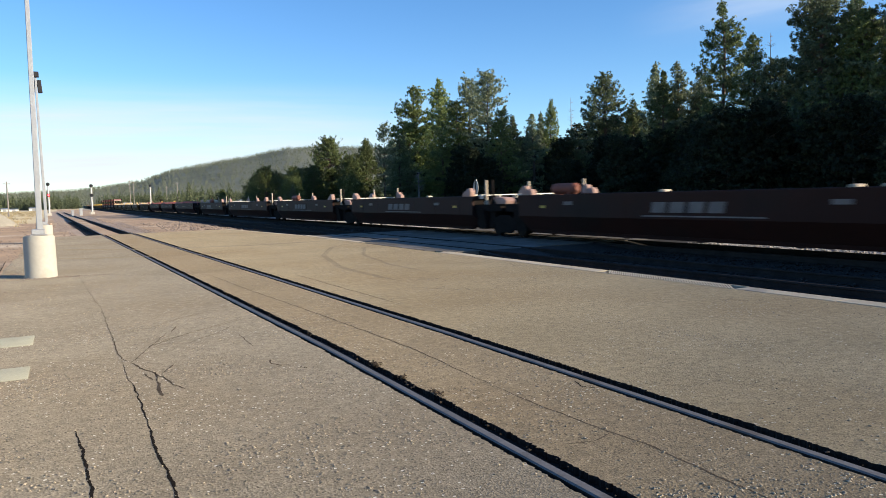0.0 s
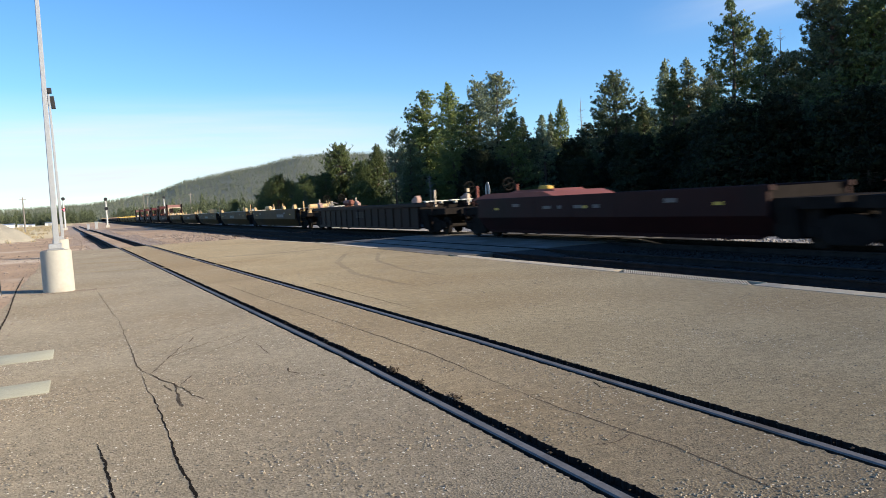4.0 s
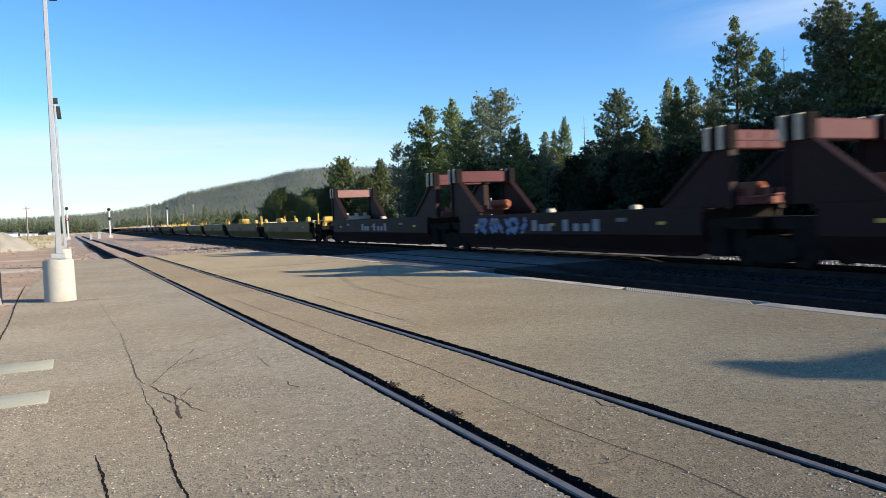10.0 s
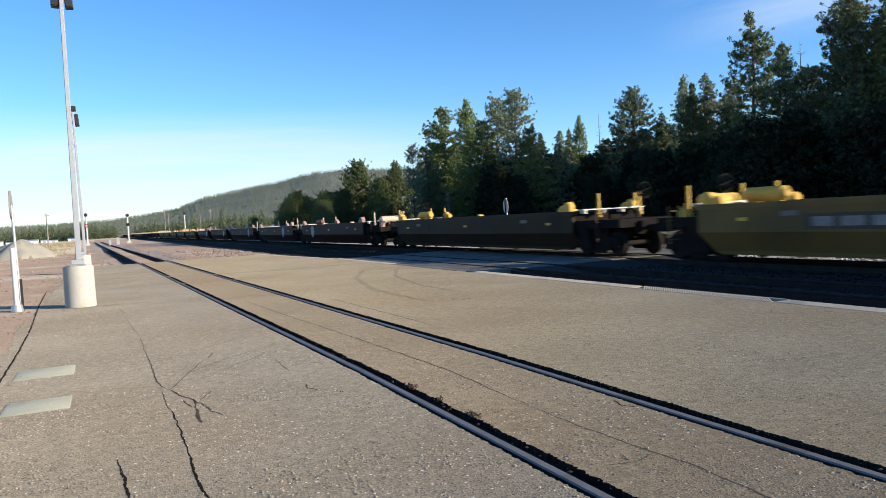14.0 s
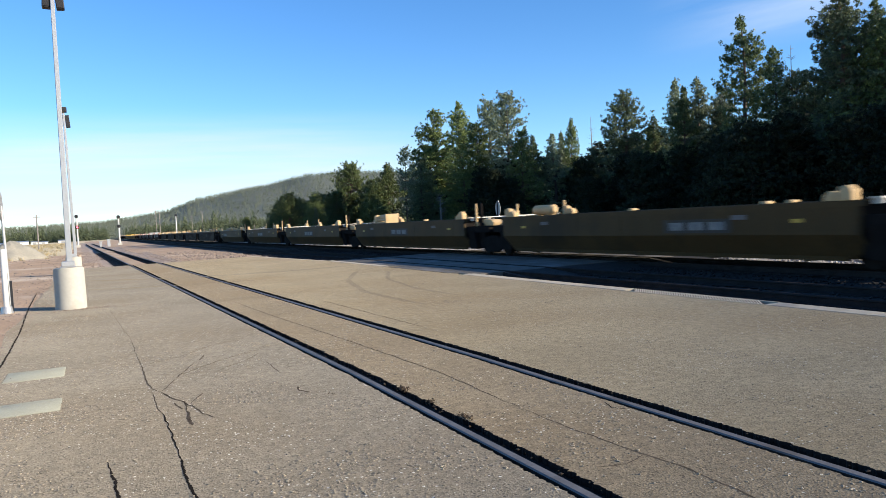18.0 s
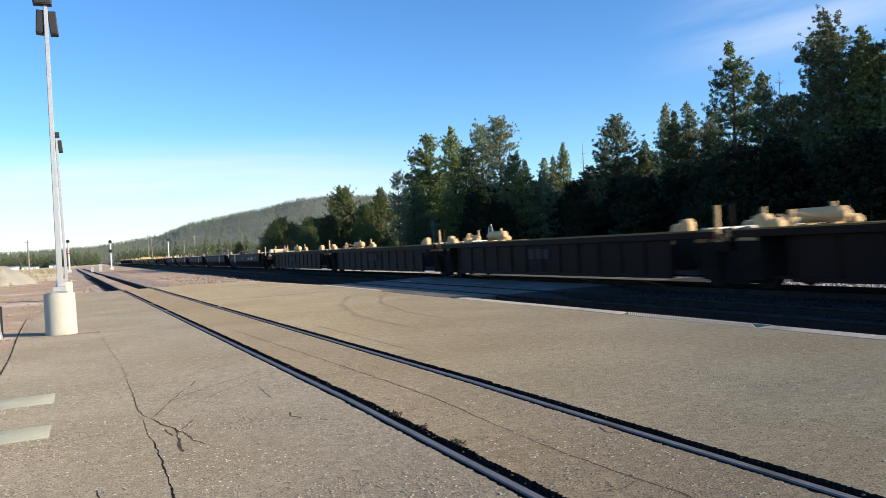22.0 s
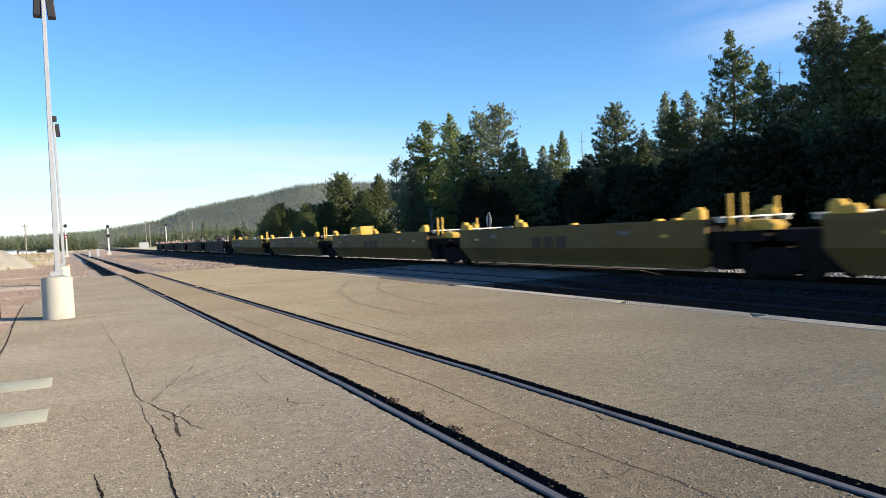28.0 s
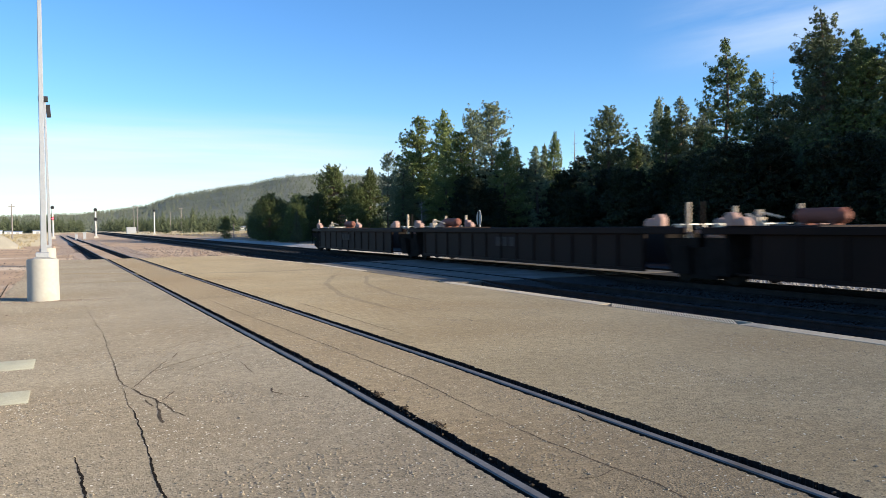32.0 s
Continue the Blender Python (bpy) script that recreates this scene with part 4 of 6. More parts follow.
# gravel heaps by the dirt lot
for hx, hy, r0, hh in ((-6.9, 80, 3.1, 1.8), (-14.5, 96, 5, 1.3)):
    v, f = [(0, 0, hh)], []
    rings, spokes = 14, 48
    for i in range(1, rings + 1):
        for j in range(spokes):
            a = 2 * math.pi * j / spokes
            r = r0 * i / rings * (1 + 0.16 * noise.noise((math.cos(a) * 1.6, math.sin(a) * 1.6, hx)))
            x, y = r * math.cos(a), r * math.sin(a)
            z = hh * (1 - (i / rings) ** 1.25) + 0.16 * noise.noise((x * 0.9, y * 0.9, hx)) + 0.07 * noise.noise((x * 3, y * 3, hx))
            v.append((x, y, z if i < rings else -0.12))
    f += [(0, 1 + j, 1 + (j + 1) % spokes) for j in range(spokes)]
    f += [(1 + (i - 1) * spokes + j, 1 + i * spokes + j, 1 + i * spokes + (j + 1) % spokes, 1 + (i - 1) * spokes + (j + 1) % spokes) for i in range(1, rings) for j in range(spokes)]
    ob = new("gravel_mound", raw("gravel_mound", v, f, "sand"))
    ob.data.polygons.foreach_set("use_smooth", [True] * len(ob.data.polygons))
    ob.matrix_basis = pose(hx, hy, 0)
    tagged(ob, "pale heap of gravel on the dirt lot", "gravel heap", "gravel heaps")

# sign beyond the train at the crossing
sg = thing("crossing_sign", "grey round-ended sign on a post, its back to the platform", "road sign", pose(20.9, 37.9, -0.1))
bm = bmesh.new()
tube(bm, (0, 0.05, 0), (0, 0.05, 2.55), 0.035, 0.035, 10)
part("post", bm, "galvanised", sg)
bm = bmesh.new()
tube(bm, (0, -0.015, 2.1), (0, 0.015, 2.1), 0.42, 0.42, 24)
part("sign_plate", bm, "grey_steel", sg, "round grey sign back")
bm = bmesh.new()
box(bm, -0.03, 0.03, -0.06, -0.02, 1.66, 2.54)
part("stiffener", bm, "black", sg)
for o_ in sg.children:
    o_.matrix_basis = pose(0, 0, 0, 0, 0, -100)

# ---- pines ----
def puffs(rg, centres, outward, sizes, n):
    """Brushes of needles at the twig ends: a ragged shell of n small sprays about each, as verts and faces."""
    c, o = np.repeat(np.array(centres), n, axis=0), np.repeat(np.array(outward), n, axis=0)
    k = len(c)
    big = np.repeat(np.array(sizes) * rg.uniform(0.75, 1.3, len(centres)), n)[:, None]
    unit_of = lambda w: w / (np.linalg.norm(w, axis=1)[:, None] + 1e-9)
    d = unit_of(rg.normal(size=(k, 3)) * np.array((0.8, 0.8, 0.65)) + o * 0.45 + np.array((0, 0, 0.25)))
    facing = unit_of(d + 0.45 * rg.normal(size=(k, 3)))
    t1 = unit_of(np.cross(facing, rg.normal(size=(k, 3))))
    t2 = np.cross(facing, t1)
    at = c + d * big * rg.uniform(0.25, 0.8, (k, 1))
    ln = big * rg.uniform(0.5, 0.95, (k, 1))
    w = ln * rg.uniform(0.16, 0.28, (k, 1))
    v = np.stack([at - t1 * w - t2 * ln * 0.4, at + t1 * w - t2 * ln * 0.4, at + t2 * ln * 0.6], axis=1).reshape(-1, 3)
    i = np.arange(k)[:, None] * 3
    return v, (i + np.arange(3)[None]).tolist()


def pine_meshes(seed, H, crown_base, radius, shape, density=1.0, size=0.42, blades=16, patchy=0.3):
    """Trunk with curving limbs, and the crown's needle brushes along their outer parts. shape: how the limb length runs from the
    crown's base (0) to the tip (1); patchy: how much of the crown is gaps."""
    rg = np.random.default_rng(seed)
    bm = bmesh.new()
    lean = rg.normal(0, 0.012, 2)

    def axis(z):
        return Vector((lean[0] * z + 0.12 * math.sin(z * 0.5 + seed), lean[1] * z + 0.08 * math.sin(z * 0.7 + seed), z))
    steps = 6
    girth = lambda z: 0.016 * H * (1 - z / H) ** 0.8 + 0.02
    for i in range(steps):
        z0, z1 = H * i / steps, H * (i + 1) / steps
        tube(bm, axis(z0), axis(z1), girth(z0), girth(z1), 6)
    centres, outward, sizes = [], [], []
    z = H * crown_base
    while z < H * 0.98:
        u = (z / H - crown_base) / (1 - crown_base)
        reach = radius * shape(u)
        limbs = int(rg.integers(4, 7)) if u < 0.85 else 4
        a0 = rg.uniform(0, 6.3)
        for b in range(limbs):
            a = a0 + b * 6.283 / limbs + rg.normal(0, 0.4)
            lobe = noise.noise((math.cos(a) * 1.4 + seed, math.sin(a) * 1.4, z * 0.45))
            if lobe < patchy - 0.62 and u < 0.9:
                continue
            ln = max(0.12, reach * (1 + 0.7 * lobe) * rg.choice((0.6, 0.85, 1.0, 1.0, 1.25)))
            rise = -0.22 + 0.95 * u * u + rg.normal(0, 0.10)
            p0, h = axis(z), Vector((math.cos(a), math.sin(a), 0))
            side = Vector((-h.y, h.x, 0))
            at = lambda q: p0 + h * (ln * q) + Vector((0, 0, ln * (rise * q + 0.22 * q * q)))
            if ln > 0.7:
                tube(bm, at(0), at(0.55), 0.010 + 0.014 * ln, 0.012 + 0.004 * ln, 3)
                tube(bm, at(0.55), at(1.0), 0.012 + 0.004 * ln, 0.008, 3)
            count = max(2, int(density * (2.0 + 2.6 * ln)))
            for q in range(count):
                f = 1.0 if q == 0 else (0.15 if u > 0.7 else 0.32) + 0.66 * rg.random() ** 0.8
                fan = (0.10 + 0.34 * ln * math.sin(math.pi * min(0.92, f))) * rg.normal(0, 0.75)
                p = at(f) + side * fan + Vector((0, 0, rg.normal(0.03, 0.06 + 0.02 * ln)))
                centres.append(tuple(p))
                sizes.append(size * min(1.0, 0.5 + 0.45 * ln))
                outward.append(tuple((h * (0.5 + f) + side * (0.9 * fan)).normalized()))
        z += max(0.16, H * 0.026) * rg.uniform(0.6, 1.5) * (1.15 - 0.5 * u)
    for k in range(7):
        centres.append(tuple(axis(H * (0.955 + 0.007 * k))))
        outward.append((rg.normal(0, 0.4), rg.normal(0, 0.4), 0.8))
        sizes.append(size * 0.5)
    v, f = puffs(rg, centres, outward, sizes, blades)
    return finish(bm, "trunk", "bark"), v, f


SHAPES = {
    "cone": lambda u: (1 - u) ** 0.8,
    "full": lambda u: min(1.0, 0.55 + 1.3 * u) * (1 - u) ** 0.6,
    "tall": lambda u: (0.86 + 0.14 * math.sin(11 * u)) * (1 - u) ** 0.72,
    "open": lambda u: min(1.0, 0.35 + 1.5 * u) * (1 - u) ** 0.48,
    "head": lambda u: min(1.0, 0.6 + 1.4 * u) * (1 - u * u) ** 0.6,
}
PINES = {}


def pine(kind, x, y, H, turn, group="pines beside the line", label=None, wide=1.0, own=0):
    seed, h0, base, rad, shape, dens, size, blades, patchy, material = KINDS[kind]
    if (kind, own) not in PINES:
        trunk, v, f = pine_meshes(seed + 101 * own, h0, base, rad, SHAPES[shape], dens, size, blades, patchy)
        PINES[kind, own] = (trunk, raw("crown", v.tolist(), f, material))
    th = thing("pine_tree", label or "tall ponderosa pine with dark green needles", "tree", None, group)
    s = H / h0
    th.matrix_basis = pose(x, y, -0.15, 0, 0, turn)
    th.scale = (s * wide, s * wide, s)
    for nm, me_ in zip(("trunk", "crown"), PINES[kind, own]):
        o = new(nm, me_)
        o.parent = th
    return th


# seed, height, crown base, radius, shape, density, blade length, blades, gaps, needles
KINDS = {
    "spire": (3, 16.0, 0.10, 3.2, "cone", 2.0, 0.28, 17, 0.22, "needles"),
    "mast": (11, 17.0, 0.20, 3.9, "tall", 1.8, 0.28, 18, 0.34, "needles"),
    "broad": (23, 16.0, 0.12, 4.6, "full", 1.9, 0.29, 17, 0.27, "needles_blue"),
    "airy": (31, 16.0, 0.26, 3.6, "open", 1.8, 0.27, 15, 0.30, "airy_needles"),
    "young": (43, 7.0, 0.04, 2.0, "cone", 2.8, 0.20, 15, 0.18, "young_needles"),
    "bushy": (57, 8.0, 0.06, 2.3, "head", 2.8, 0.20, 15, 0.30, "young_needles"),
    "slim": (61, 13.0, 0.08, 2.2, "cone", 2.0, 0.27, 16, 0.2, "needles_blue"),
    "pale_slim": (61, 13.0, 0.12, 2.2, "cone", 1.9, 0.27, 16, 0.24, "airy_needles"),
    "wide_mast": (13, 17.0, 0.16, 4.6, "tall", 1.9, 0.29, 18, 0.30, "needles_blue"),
    # lit kinds repeat broad and mast with the sun in the needle colour
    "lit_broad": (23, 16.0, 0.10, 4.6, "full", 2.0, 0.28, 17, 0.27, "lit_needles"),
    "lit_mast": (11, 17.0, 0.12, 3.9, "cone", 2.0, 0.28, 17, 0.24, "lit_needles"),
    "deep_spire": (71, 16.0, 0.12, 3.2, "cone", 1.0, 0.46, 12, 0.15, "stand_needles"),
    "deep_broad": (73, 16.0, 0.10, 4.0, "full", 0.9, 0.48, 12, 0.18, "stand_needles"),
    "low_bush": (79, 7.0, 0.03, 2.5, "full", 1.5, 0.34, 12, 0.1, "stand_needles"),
}
rnd = random.Random(12)
HEROES = [
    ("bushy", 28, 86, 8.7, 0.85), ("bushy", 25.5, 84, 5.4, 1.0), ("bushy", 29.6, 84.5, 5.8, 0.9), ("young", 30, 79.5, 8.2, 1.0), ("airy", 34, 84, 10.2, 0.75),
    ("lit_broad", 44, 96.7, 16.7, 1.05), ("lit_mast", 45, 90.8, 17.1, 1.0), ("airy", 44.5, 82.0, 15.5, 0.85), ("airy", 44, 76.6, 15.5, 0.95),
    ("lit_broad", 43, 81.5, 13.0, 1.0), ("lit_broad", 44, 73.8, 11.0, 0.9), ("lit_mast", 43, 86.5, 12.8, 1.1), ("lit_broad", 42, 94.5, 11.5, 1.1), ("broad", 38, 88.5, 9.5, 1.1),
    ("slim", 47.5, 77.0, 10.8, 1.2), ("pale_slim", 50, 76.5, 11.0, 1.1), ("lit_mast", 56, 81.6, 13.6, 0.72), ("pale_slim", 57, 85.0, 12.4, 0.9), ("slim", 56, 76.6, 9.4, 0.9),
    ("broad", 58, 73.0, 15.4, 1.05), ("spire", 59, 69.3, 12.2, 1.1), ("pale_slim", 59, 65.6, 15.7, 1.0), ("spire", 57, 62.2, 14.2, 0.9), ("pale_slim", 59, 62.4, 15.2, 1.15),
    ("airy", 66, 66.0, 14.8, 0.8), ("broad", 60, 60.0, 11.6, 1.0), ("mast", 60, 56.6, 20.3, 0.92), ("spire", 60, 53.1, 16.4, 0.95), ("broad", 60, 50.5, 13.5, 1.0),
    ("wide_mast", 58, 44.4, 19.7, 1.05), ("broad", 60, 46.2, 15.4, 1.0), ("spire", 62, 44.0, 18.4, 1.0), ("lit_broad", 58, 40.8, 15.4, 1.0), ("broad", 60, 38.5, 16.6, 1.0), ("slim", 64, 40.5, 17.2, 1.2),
]
for i, (kind, x, y, H, wide) in enumerate(HEROES):
    pine(kind, x, y, H, rnd.uniform(0, 360), wide=wide, own=i + 1)
# young pines close beside the line, to the left of the tall stand
for i in range(30):
    y = rnd.uniform(78, 130)
    x = 20.8 + rnd.random() ** 1.5 * 12 + (y - 78) * 0.03
    pine(rnd.choice(("young", "bushy", "bushy", "bushy", "slim")), x, y, rnd.uniform(3.4, 5.6) + (x - 21) * 0.10, rnd.uniform(0, 360), "young pines beside the line", "bushy young pine beside the railway", own=rnd.choice((0, 50, 60)))
# depth of the stand behind the front trees, kept below their tops
for i in range(105):
    k = math.tan(radians(rnd.uniform(31, 73)))
    x = rnd.uniform(62, 105)
    y = k * x
    if y < 34 or y > 190:
        continue
    cap = (0.150 if k > 1.3 else 0.160) * x + 1.66
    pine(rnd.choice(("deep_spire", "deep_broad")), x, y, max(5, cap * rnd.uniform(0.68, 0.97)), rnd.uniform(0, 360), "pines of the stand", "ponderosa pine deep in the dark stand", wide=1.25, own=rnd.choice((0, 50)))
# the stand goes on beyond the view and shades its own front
# unseen pines added beyond the view, to shade the stand's front
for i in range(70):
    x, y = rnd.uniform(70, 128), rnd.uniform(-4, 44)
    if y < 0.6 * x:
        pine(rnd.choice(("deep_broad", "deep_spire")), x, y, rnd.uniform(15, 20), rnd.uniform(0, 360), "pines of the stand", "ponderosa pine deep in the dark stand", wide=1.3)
# low growth along the stand's front, its shade in the needle colour
for i in range(60):
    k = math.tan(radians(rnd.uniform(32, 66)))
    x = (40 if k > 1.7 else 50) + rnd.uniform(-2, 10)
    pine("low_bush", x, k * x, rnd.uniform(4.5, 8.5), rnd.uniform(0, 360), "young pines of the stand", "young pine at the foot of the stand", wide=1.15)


def snag(x, y, H, seed):
    rg = random.Random(seed)
    th = thing("dead_tree", "bare grey pine with short branches", "tree", pose(x, y, -0.15))
    bm = bmesh.new()
    for i in range(5):
        tube(bm, (0, 0, H * i / 5), (0, 0, H * (i + 1) / 5), 0.2 * (1 - i / 5.3), 0.2 * (1 - (i + 1) / 5.3), 7)
    part("trunk", bm, "dead_wood", th)
    for i in range(34):
        z = H * rg.uniform(0.4, 0.98)
        a, ln = rg.uniform(0, 6.3), rg.uniform(0.4, 1.3) * (1.25 - z / H)
        p = Vector((0, 0, z))
        q = p + Vector((math.cos(a), math.sin(a), 0.35)) * ln
        bm = bmesh.new()
        tube(bm, p, q, 0.03, 0.012, 4)
        tube(bm, q, q + Vector((math.cos(a + 0.6), math.sin(a + 0.6), 0.6)) * ln * 0.4, 0.014, 0.006, 3)
        part("branch", bm, "dead_wood", th)


# two dead pines
snag(57, 78.5, 13.3, 1)
snag(61, 52.0, 16.2, 2)
# stands in for a pine trunk catching the sun, painted as pale wood
snag(37.2, 81.3, 4.6, 3)

# ---- distant woods and ridge ----
RIDGE = [(-40, 1.0), (-10, 1.0), (-3, 1.05), (0.6, 1.15), (4.9, 1.65), (6.8, 2.35), (10.7, 3.1), (14.7, 3.7), (17.1, 3.86), (20.4, 3.75), (27, 3.2), (40, 2.0), (60, 1.2)]


def ridge_angle(a):
    for (a0, e0), (a1, e1) in zip(RIDGE, RIDGE[1:]):
        if a0 <= a <= a1:
            t = (a - a0) / (a1 - a0)
            return e0 + (e1 - e0) * t
    return 1.0


R0, R1 = 620.0, 1500.0


def ridge_height(a, r):
    top = R1 * math.tan(radians(ridge_angle(a))) - 5
    u = max(0.0, min(1.0, (r - R0) / (R1 - R0)))
    u = u * u * (3 - 2 * u)
    return -0.4 + max(0.0, top) * u * (1 + 0.05 * noise.noise((a * 0.3, r * 0.004, 1)))


v, f = [], []
aa, rr = [i * 1.0 for i in range(-40, 61)], [560, 620, 700, 800, 900, 1000, 1100, 1200, 1300, 1400, 1500, 1620, 1800]
for a in aa:
    for r in rr:
        z = ridge_height(a, r) if r <= R1 else ridge_height(a, R1) * (1 - 0.35 * (r - R1) / 300)
        v.append((r * math.sin(radians(a)), r * math.cos(radians(a)), z))
nr = len(rr)
f = [(i * nr + j, (i + 1) * nr + j, (i + 1) * nr + j + 1, i * nr + j + 1) for i in range(len(aa) - 1) for j in range(nr - 1)]
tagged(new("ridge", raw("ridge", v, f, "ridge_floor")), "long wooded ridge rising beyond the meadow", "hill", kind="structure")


def far_woods(name, spots, label, material="far_needles", blades=14, lean=0.2, fine=1.0):
    """Small conifers, each a cone of drooping sprays, joined."""
    rg = np.random.default_rng(len(spots))
    tree = np.repeat(np.array(spots), blades, axis=0)
    k = len(tree)
    H = tree[:, 3]
    u = rg.random(k) ** 1.25
    a = rg.uniform(0, 6.283, k)
    out = np.stack([np.cos(a), np.sin(a), np.zeros(k)], axis=1)
    side = np.stack([-np.sin(a), np.cos(a), np.zeros(k)], axis=1)
    reach = (H * lean * ((1 - u) ** 0.75 + 0.06) * rg.uniform(0.7, 1.3, k))[:, None]
    wide = (H * fine * rg.uniform(0.05, 0.10, k) * (1.15 - u))[:, None]
    tall = (H * fine * rg.uniform(0.14, 0.26, k))[:, None]
    low = tree[:, :3] + np.array((0, 0, 1)) * (H * (0.04 + 0.80 * u))[:, None]
    up = np.array((0, 0, 1.0))
    v = np.stack([low + out * reach, low + out * reach * 0.7 + side * wide + up * tall * 0.45, low + out * reach * 0.15 + up * tall, low + out * reach * 0.7 - side * wide + up * tall * 0.45], axis=1).reshape(-1, 3)
    f = (np.arange(k)[:, None] * 4 + np.arange(4)[None]).tolist()
    tagged(new(name, raw(name, v.tolist(), f, material)), label, "woods", kind="stuff")


spots = []
for _ in range(17000):
    a = rnd.uniform(-9, 34)
    r = R0 + (R1 + 30 - R0) * rnd.random() ** 0.8
    spots.append((r * math.sin(radians(a)), r * math.cos(radians(a)), ridge_height(a, min(r, R1)) - 0.5, rnd.uniform(4.5, 8.5)))
far_woods("ridge_woods", spots, "dense pine woods covering the far ridge, in haze-pale colour", blades=13, fine=0.75)
spots = []
for _ in range(2800):
    a = rnd.uniform(-12, 24)
    r = rnd.uniform(430, 640)
    x, y = r * math.sin(radians(a)), r * math.cos(radians(a))
    if not 8 < x < 21:
        spots.append((x, y, -0.3, rnd.uniform(4.5, 10)))
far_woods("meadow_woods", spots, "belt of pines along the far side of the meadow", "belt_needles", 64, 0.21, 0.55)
spots = []
for _ in range(120):
    x, y = rnd.uniform(26, 120), rnd.uniform(215, 420)
    if x > 22 + (y - 215) * 0.05:
        spots.append((x, y, -0.2, rnd.uniform(4, 9)))
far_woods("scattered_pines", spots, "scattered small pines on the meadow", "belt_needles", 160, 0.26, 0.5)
# one pine on the dirt lot's side
pine("bushy", -9.3, 70, 4.4, 40, "pine by the dirt lot", "dark bushy pine beside the dirt lot")


# ---- thin clouds far behind everything ----
def cloud_sheet(name, heading, elevation, wide, tall, tilt, material, label):
    """A sheet 4 km off, wide and tall in degrees."""
    r = 4000.0
    a, b = radians(heading), radians(elevation)
    c = Vector((r * math.sin(a) * math.cos(b), r * math.cos(a) * math.cos(b), r * math.sin(b)))
    me_ = raw(name, [(-1, -1, 0), (1, -1, 0), (1, 1, 0), (-1, 1, 0)], [(0, 1, 2, 3)], material)
    ob = new(name, me_)
    m = look(c, (0, 0, 1.66), tilt)
    ob.matrix_world = m @ Matrix.Diagonal((r * math.tan(radians(wide / 2)), r * math.tan(radians(tall / 2)), 1, 1))
    tagged(ob, label, "cloud", kind="structure")


cloud_sheet("cloud_backdrop_1", 54, 14.2, 30, 8, -5, "cirrus", "faint streak of high cirrus cloud")
cloud_sheet("cloud_backdrop_2", 4, 3.6, 56, 11, 0, "haze_cloud", "low band of thin white cloud over the horizon")

# ---- the train ----
SPEED = 33.0
# joints between units along the train, by car: where each would stand at the clip's start
CARS = [
    ("brown", (4.5, 26.0, 44.4, 62.0, 82.0, 101.5)),
    ("hood", (101.5, 124.3, 143.6, 163.5)),
    ("dark", (163.5, 187.6)),
    ("old_yellow", (187.6, 208.2, 227.1, 245.8, 264.3, 285.0)),
    ("slate", (285.0, 305.6, 324.9, 343.9, 362.1, 382.3)),
    ("yellow", (382.3, 402.6, 422.3, 441.0, 459.6, 481.6)),
    ("dusk_yellow", (481.6, 505.2)),
    ("maroon", (505.2, 526.2, 545.0, 564.9, 584.0, 602.2)),
    ("tan", (602.2, 622.9, 642.0, 661.1, 679.4, 699.5)),
    ("rimmed", (699.5, 721.3, 741.0, 758.8, 777.0, 796.6)),
    ("maroon", (796.6, 817.6, 836.5, 855.2, 873.4, 893.0)),
    ("dark", (893.0, 917.0)),
    ("yellow", (917.0, 937.7, 956.0, 975.0, 993.6, 1014.0)),
    ("dark", (1014.0, 1034.3, 1053.0, 1071.6, 1091.2, 1109.5)),
]
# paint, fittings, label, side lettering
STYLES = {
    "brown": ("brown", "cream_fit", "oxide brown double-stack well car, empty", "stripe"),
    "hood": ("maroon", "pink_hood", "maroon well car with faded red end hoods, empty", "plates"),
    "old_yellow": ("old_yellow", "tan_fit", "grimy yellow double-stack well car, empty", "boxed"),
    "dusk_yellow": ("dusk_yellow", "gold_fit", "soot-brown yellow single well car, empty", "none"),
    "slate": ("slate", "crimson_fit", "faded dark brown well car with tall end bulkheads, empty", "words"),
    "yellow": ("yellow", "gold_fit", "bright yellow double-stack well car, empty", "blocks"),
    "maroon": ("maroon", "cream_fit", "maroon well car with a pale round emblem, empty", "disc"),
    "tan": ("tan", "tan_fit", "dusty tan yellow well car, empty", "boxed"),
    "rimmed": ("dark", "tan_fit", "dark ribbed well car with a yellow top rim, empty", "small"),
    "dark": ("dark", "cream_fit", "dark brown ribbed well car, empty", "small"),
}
HALF = 1.5
PIECES = {}


def shared(key, make):
    """Mesh data that alike parts share."""
    if key not in PIECES:
        PIECES[key] = make()
    return PIECES[key]


def put(name, me_, parent, m=None, label=""):
    o = new(name, me_)
    o.parent = parent
    if m is not None:
        o.matrix_basis = m
    if label:
        tagged(o, label)
    return o


def wheel_mesh():
    bm = bmesh.new()
    tube(bm, (-0.065, 0, 0), (0.065, 0, 0), 0.42, 0.42, 24)
    tube(bm, (0.066, 0, 0), (0.095, 0, 0), 0.455, 0.445, 24)
    tube(bm, (-0.10, 0, 0), (-0.066, 0, 0), 0.13, 0.15, 12)
    return finish(bm, "wheel", "wheel")


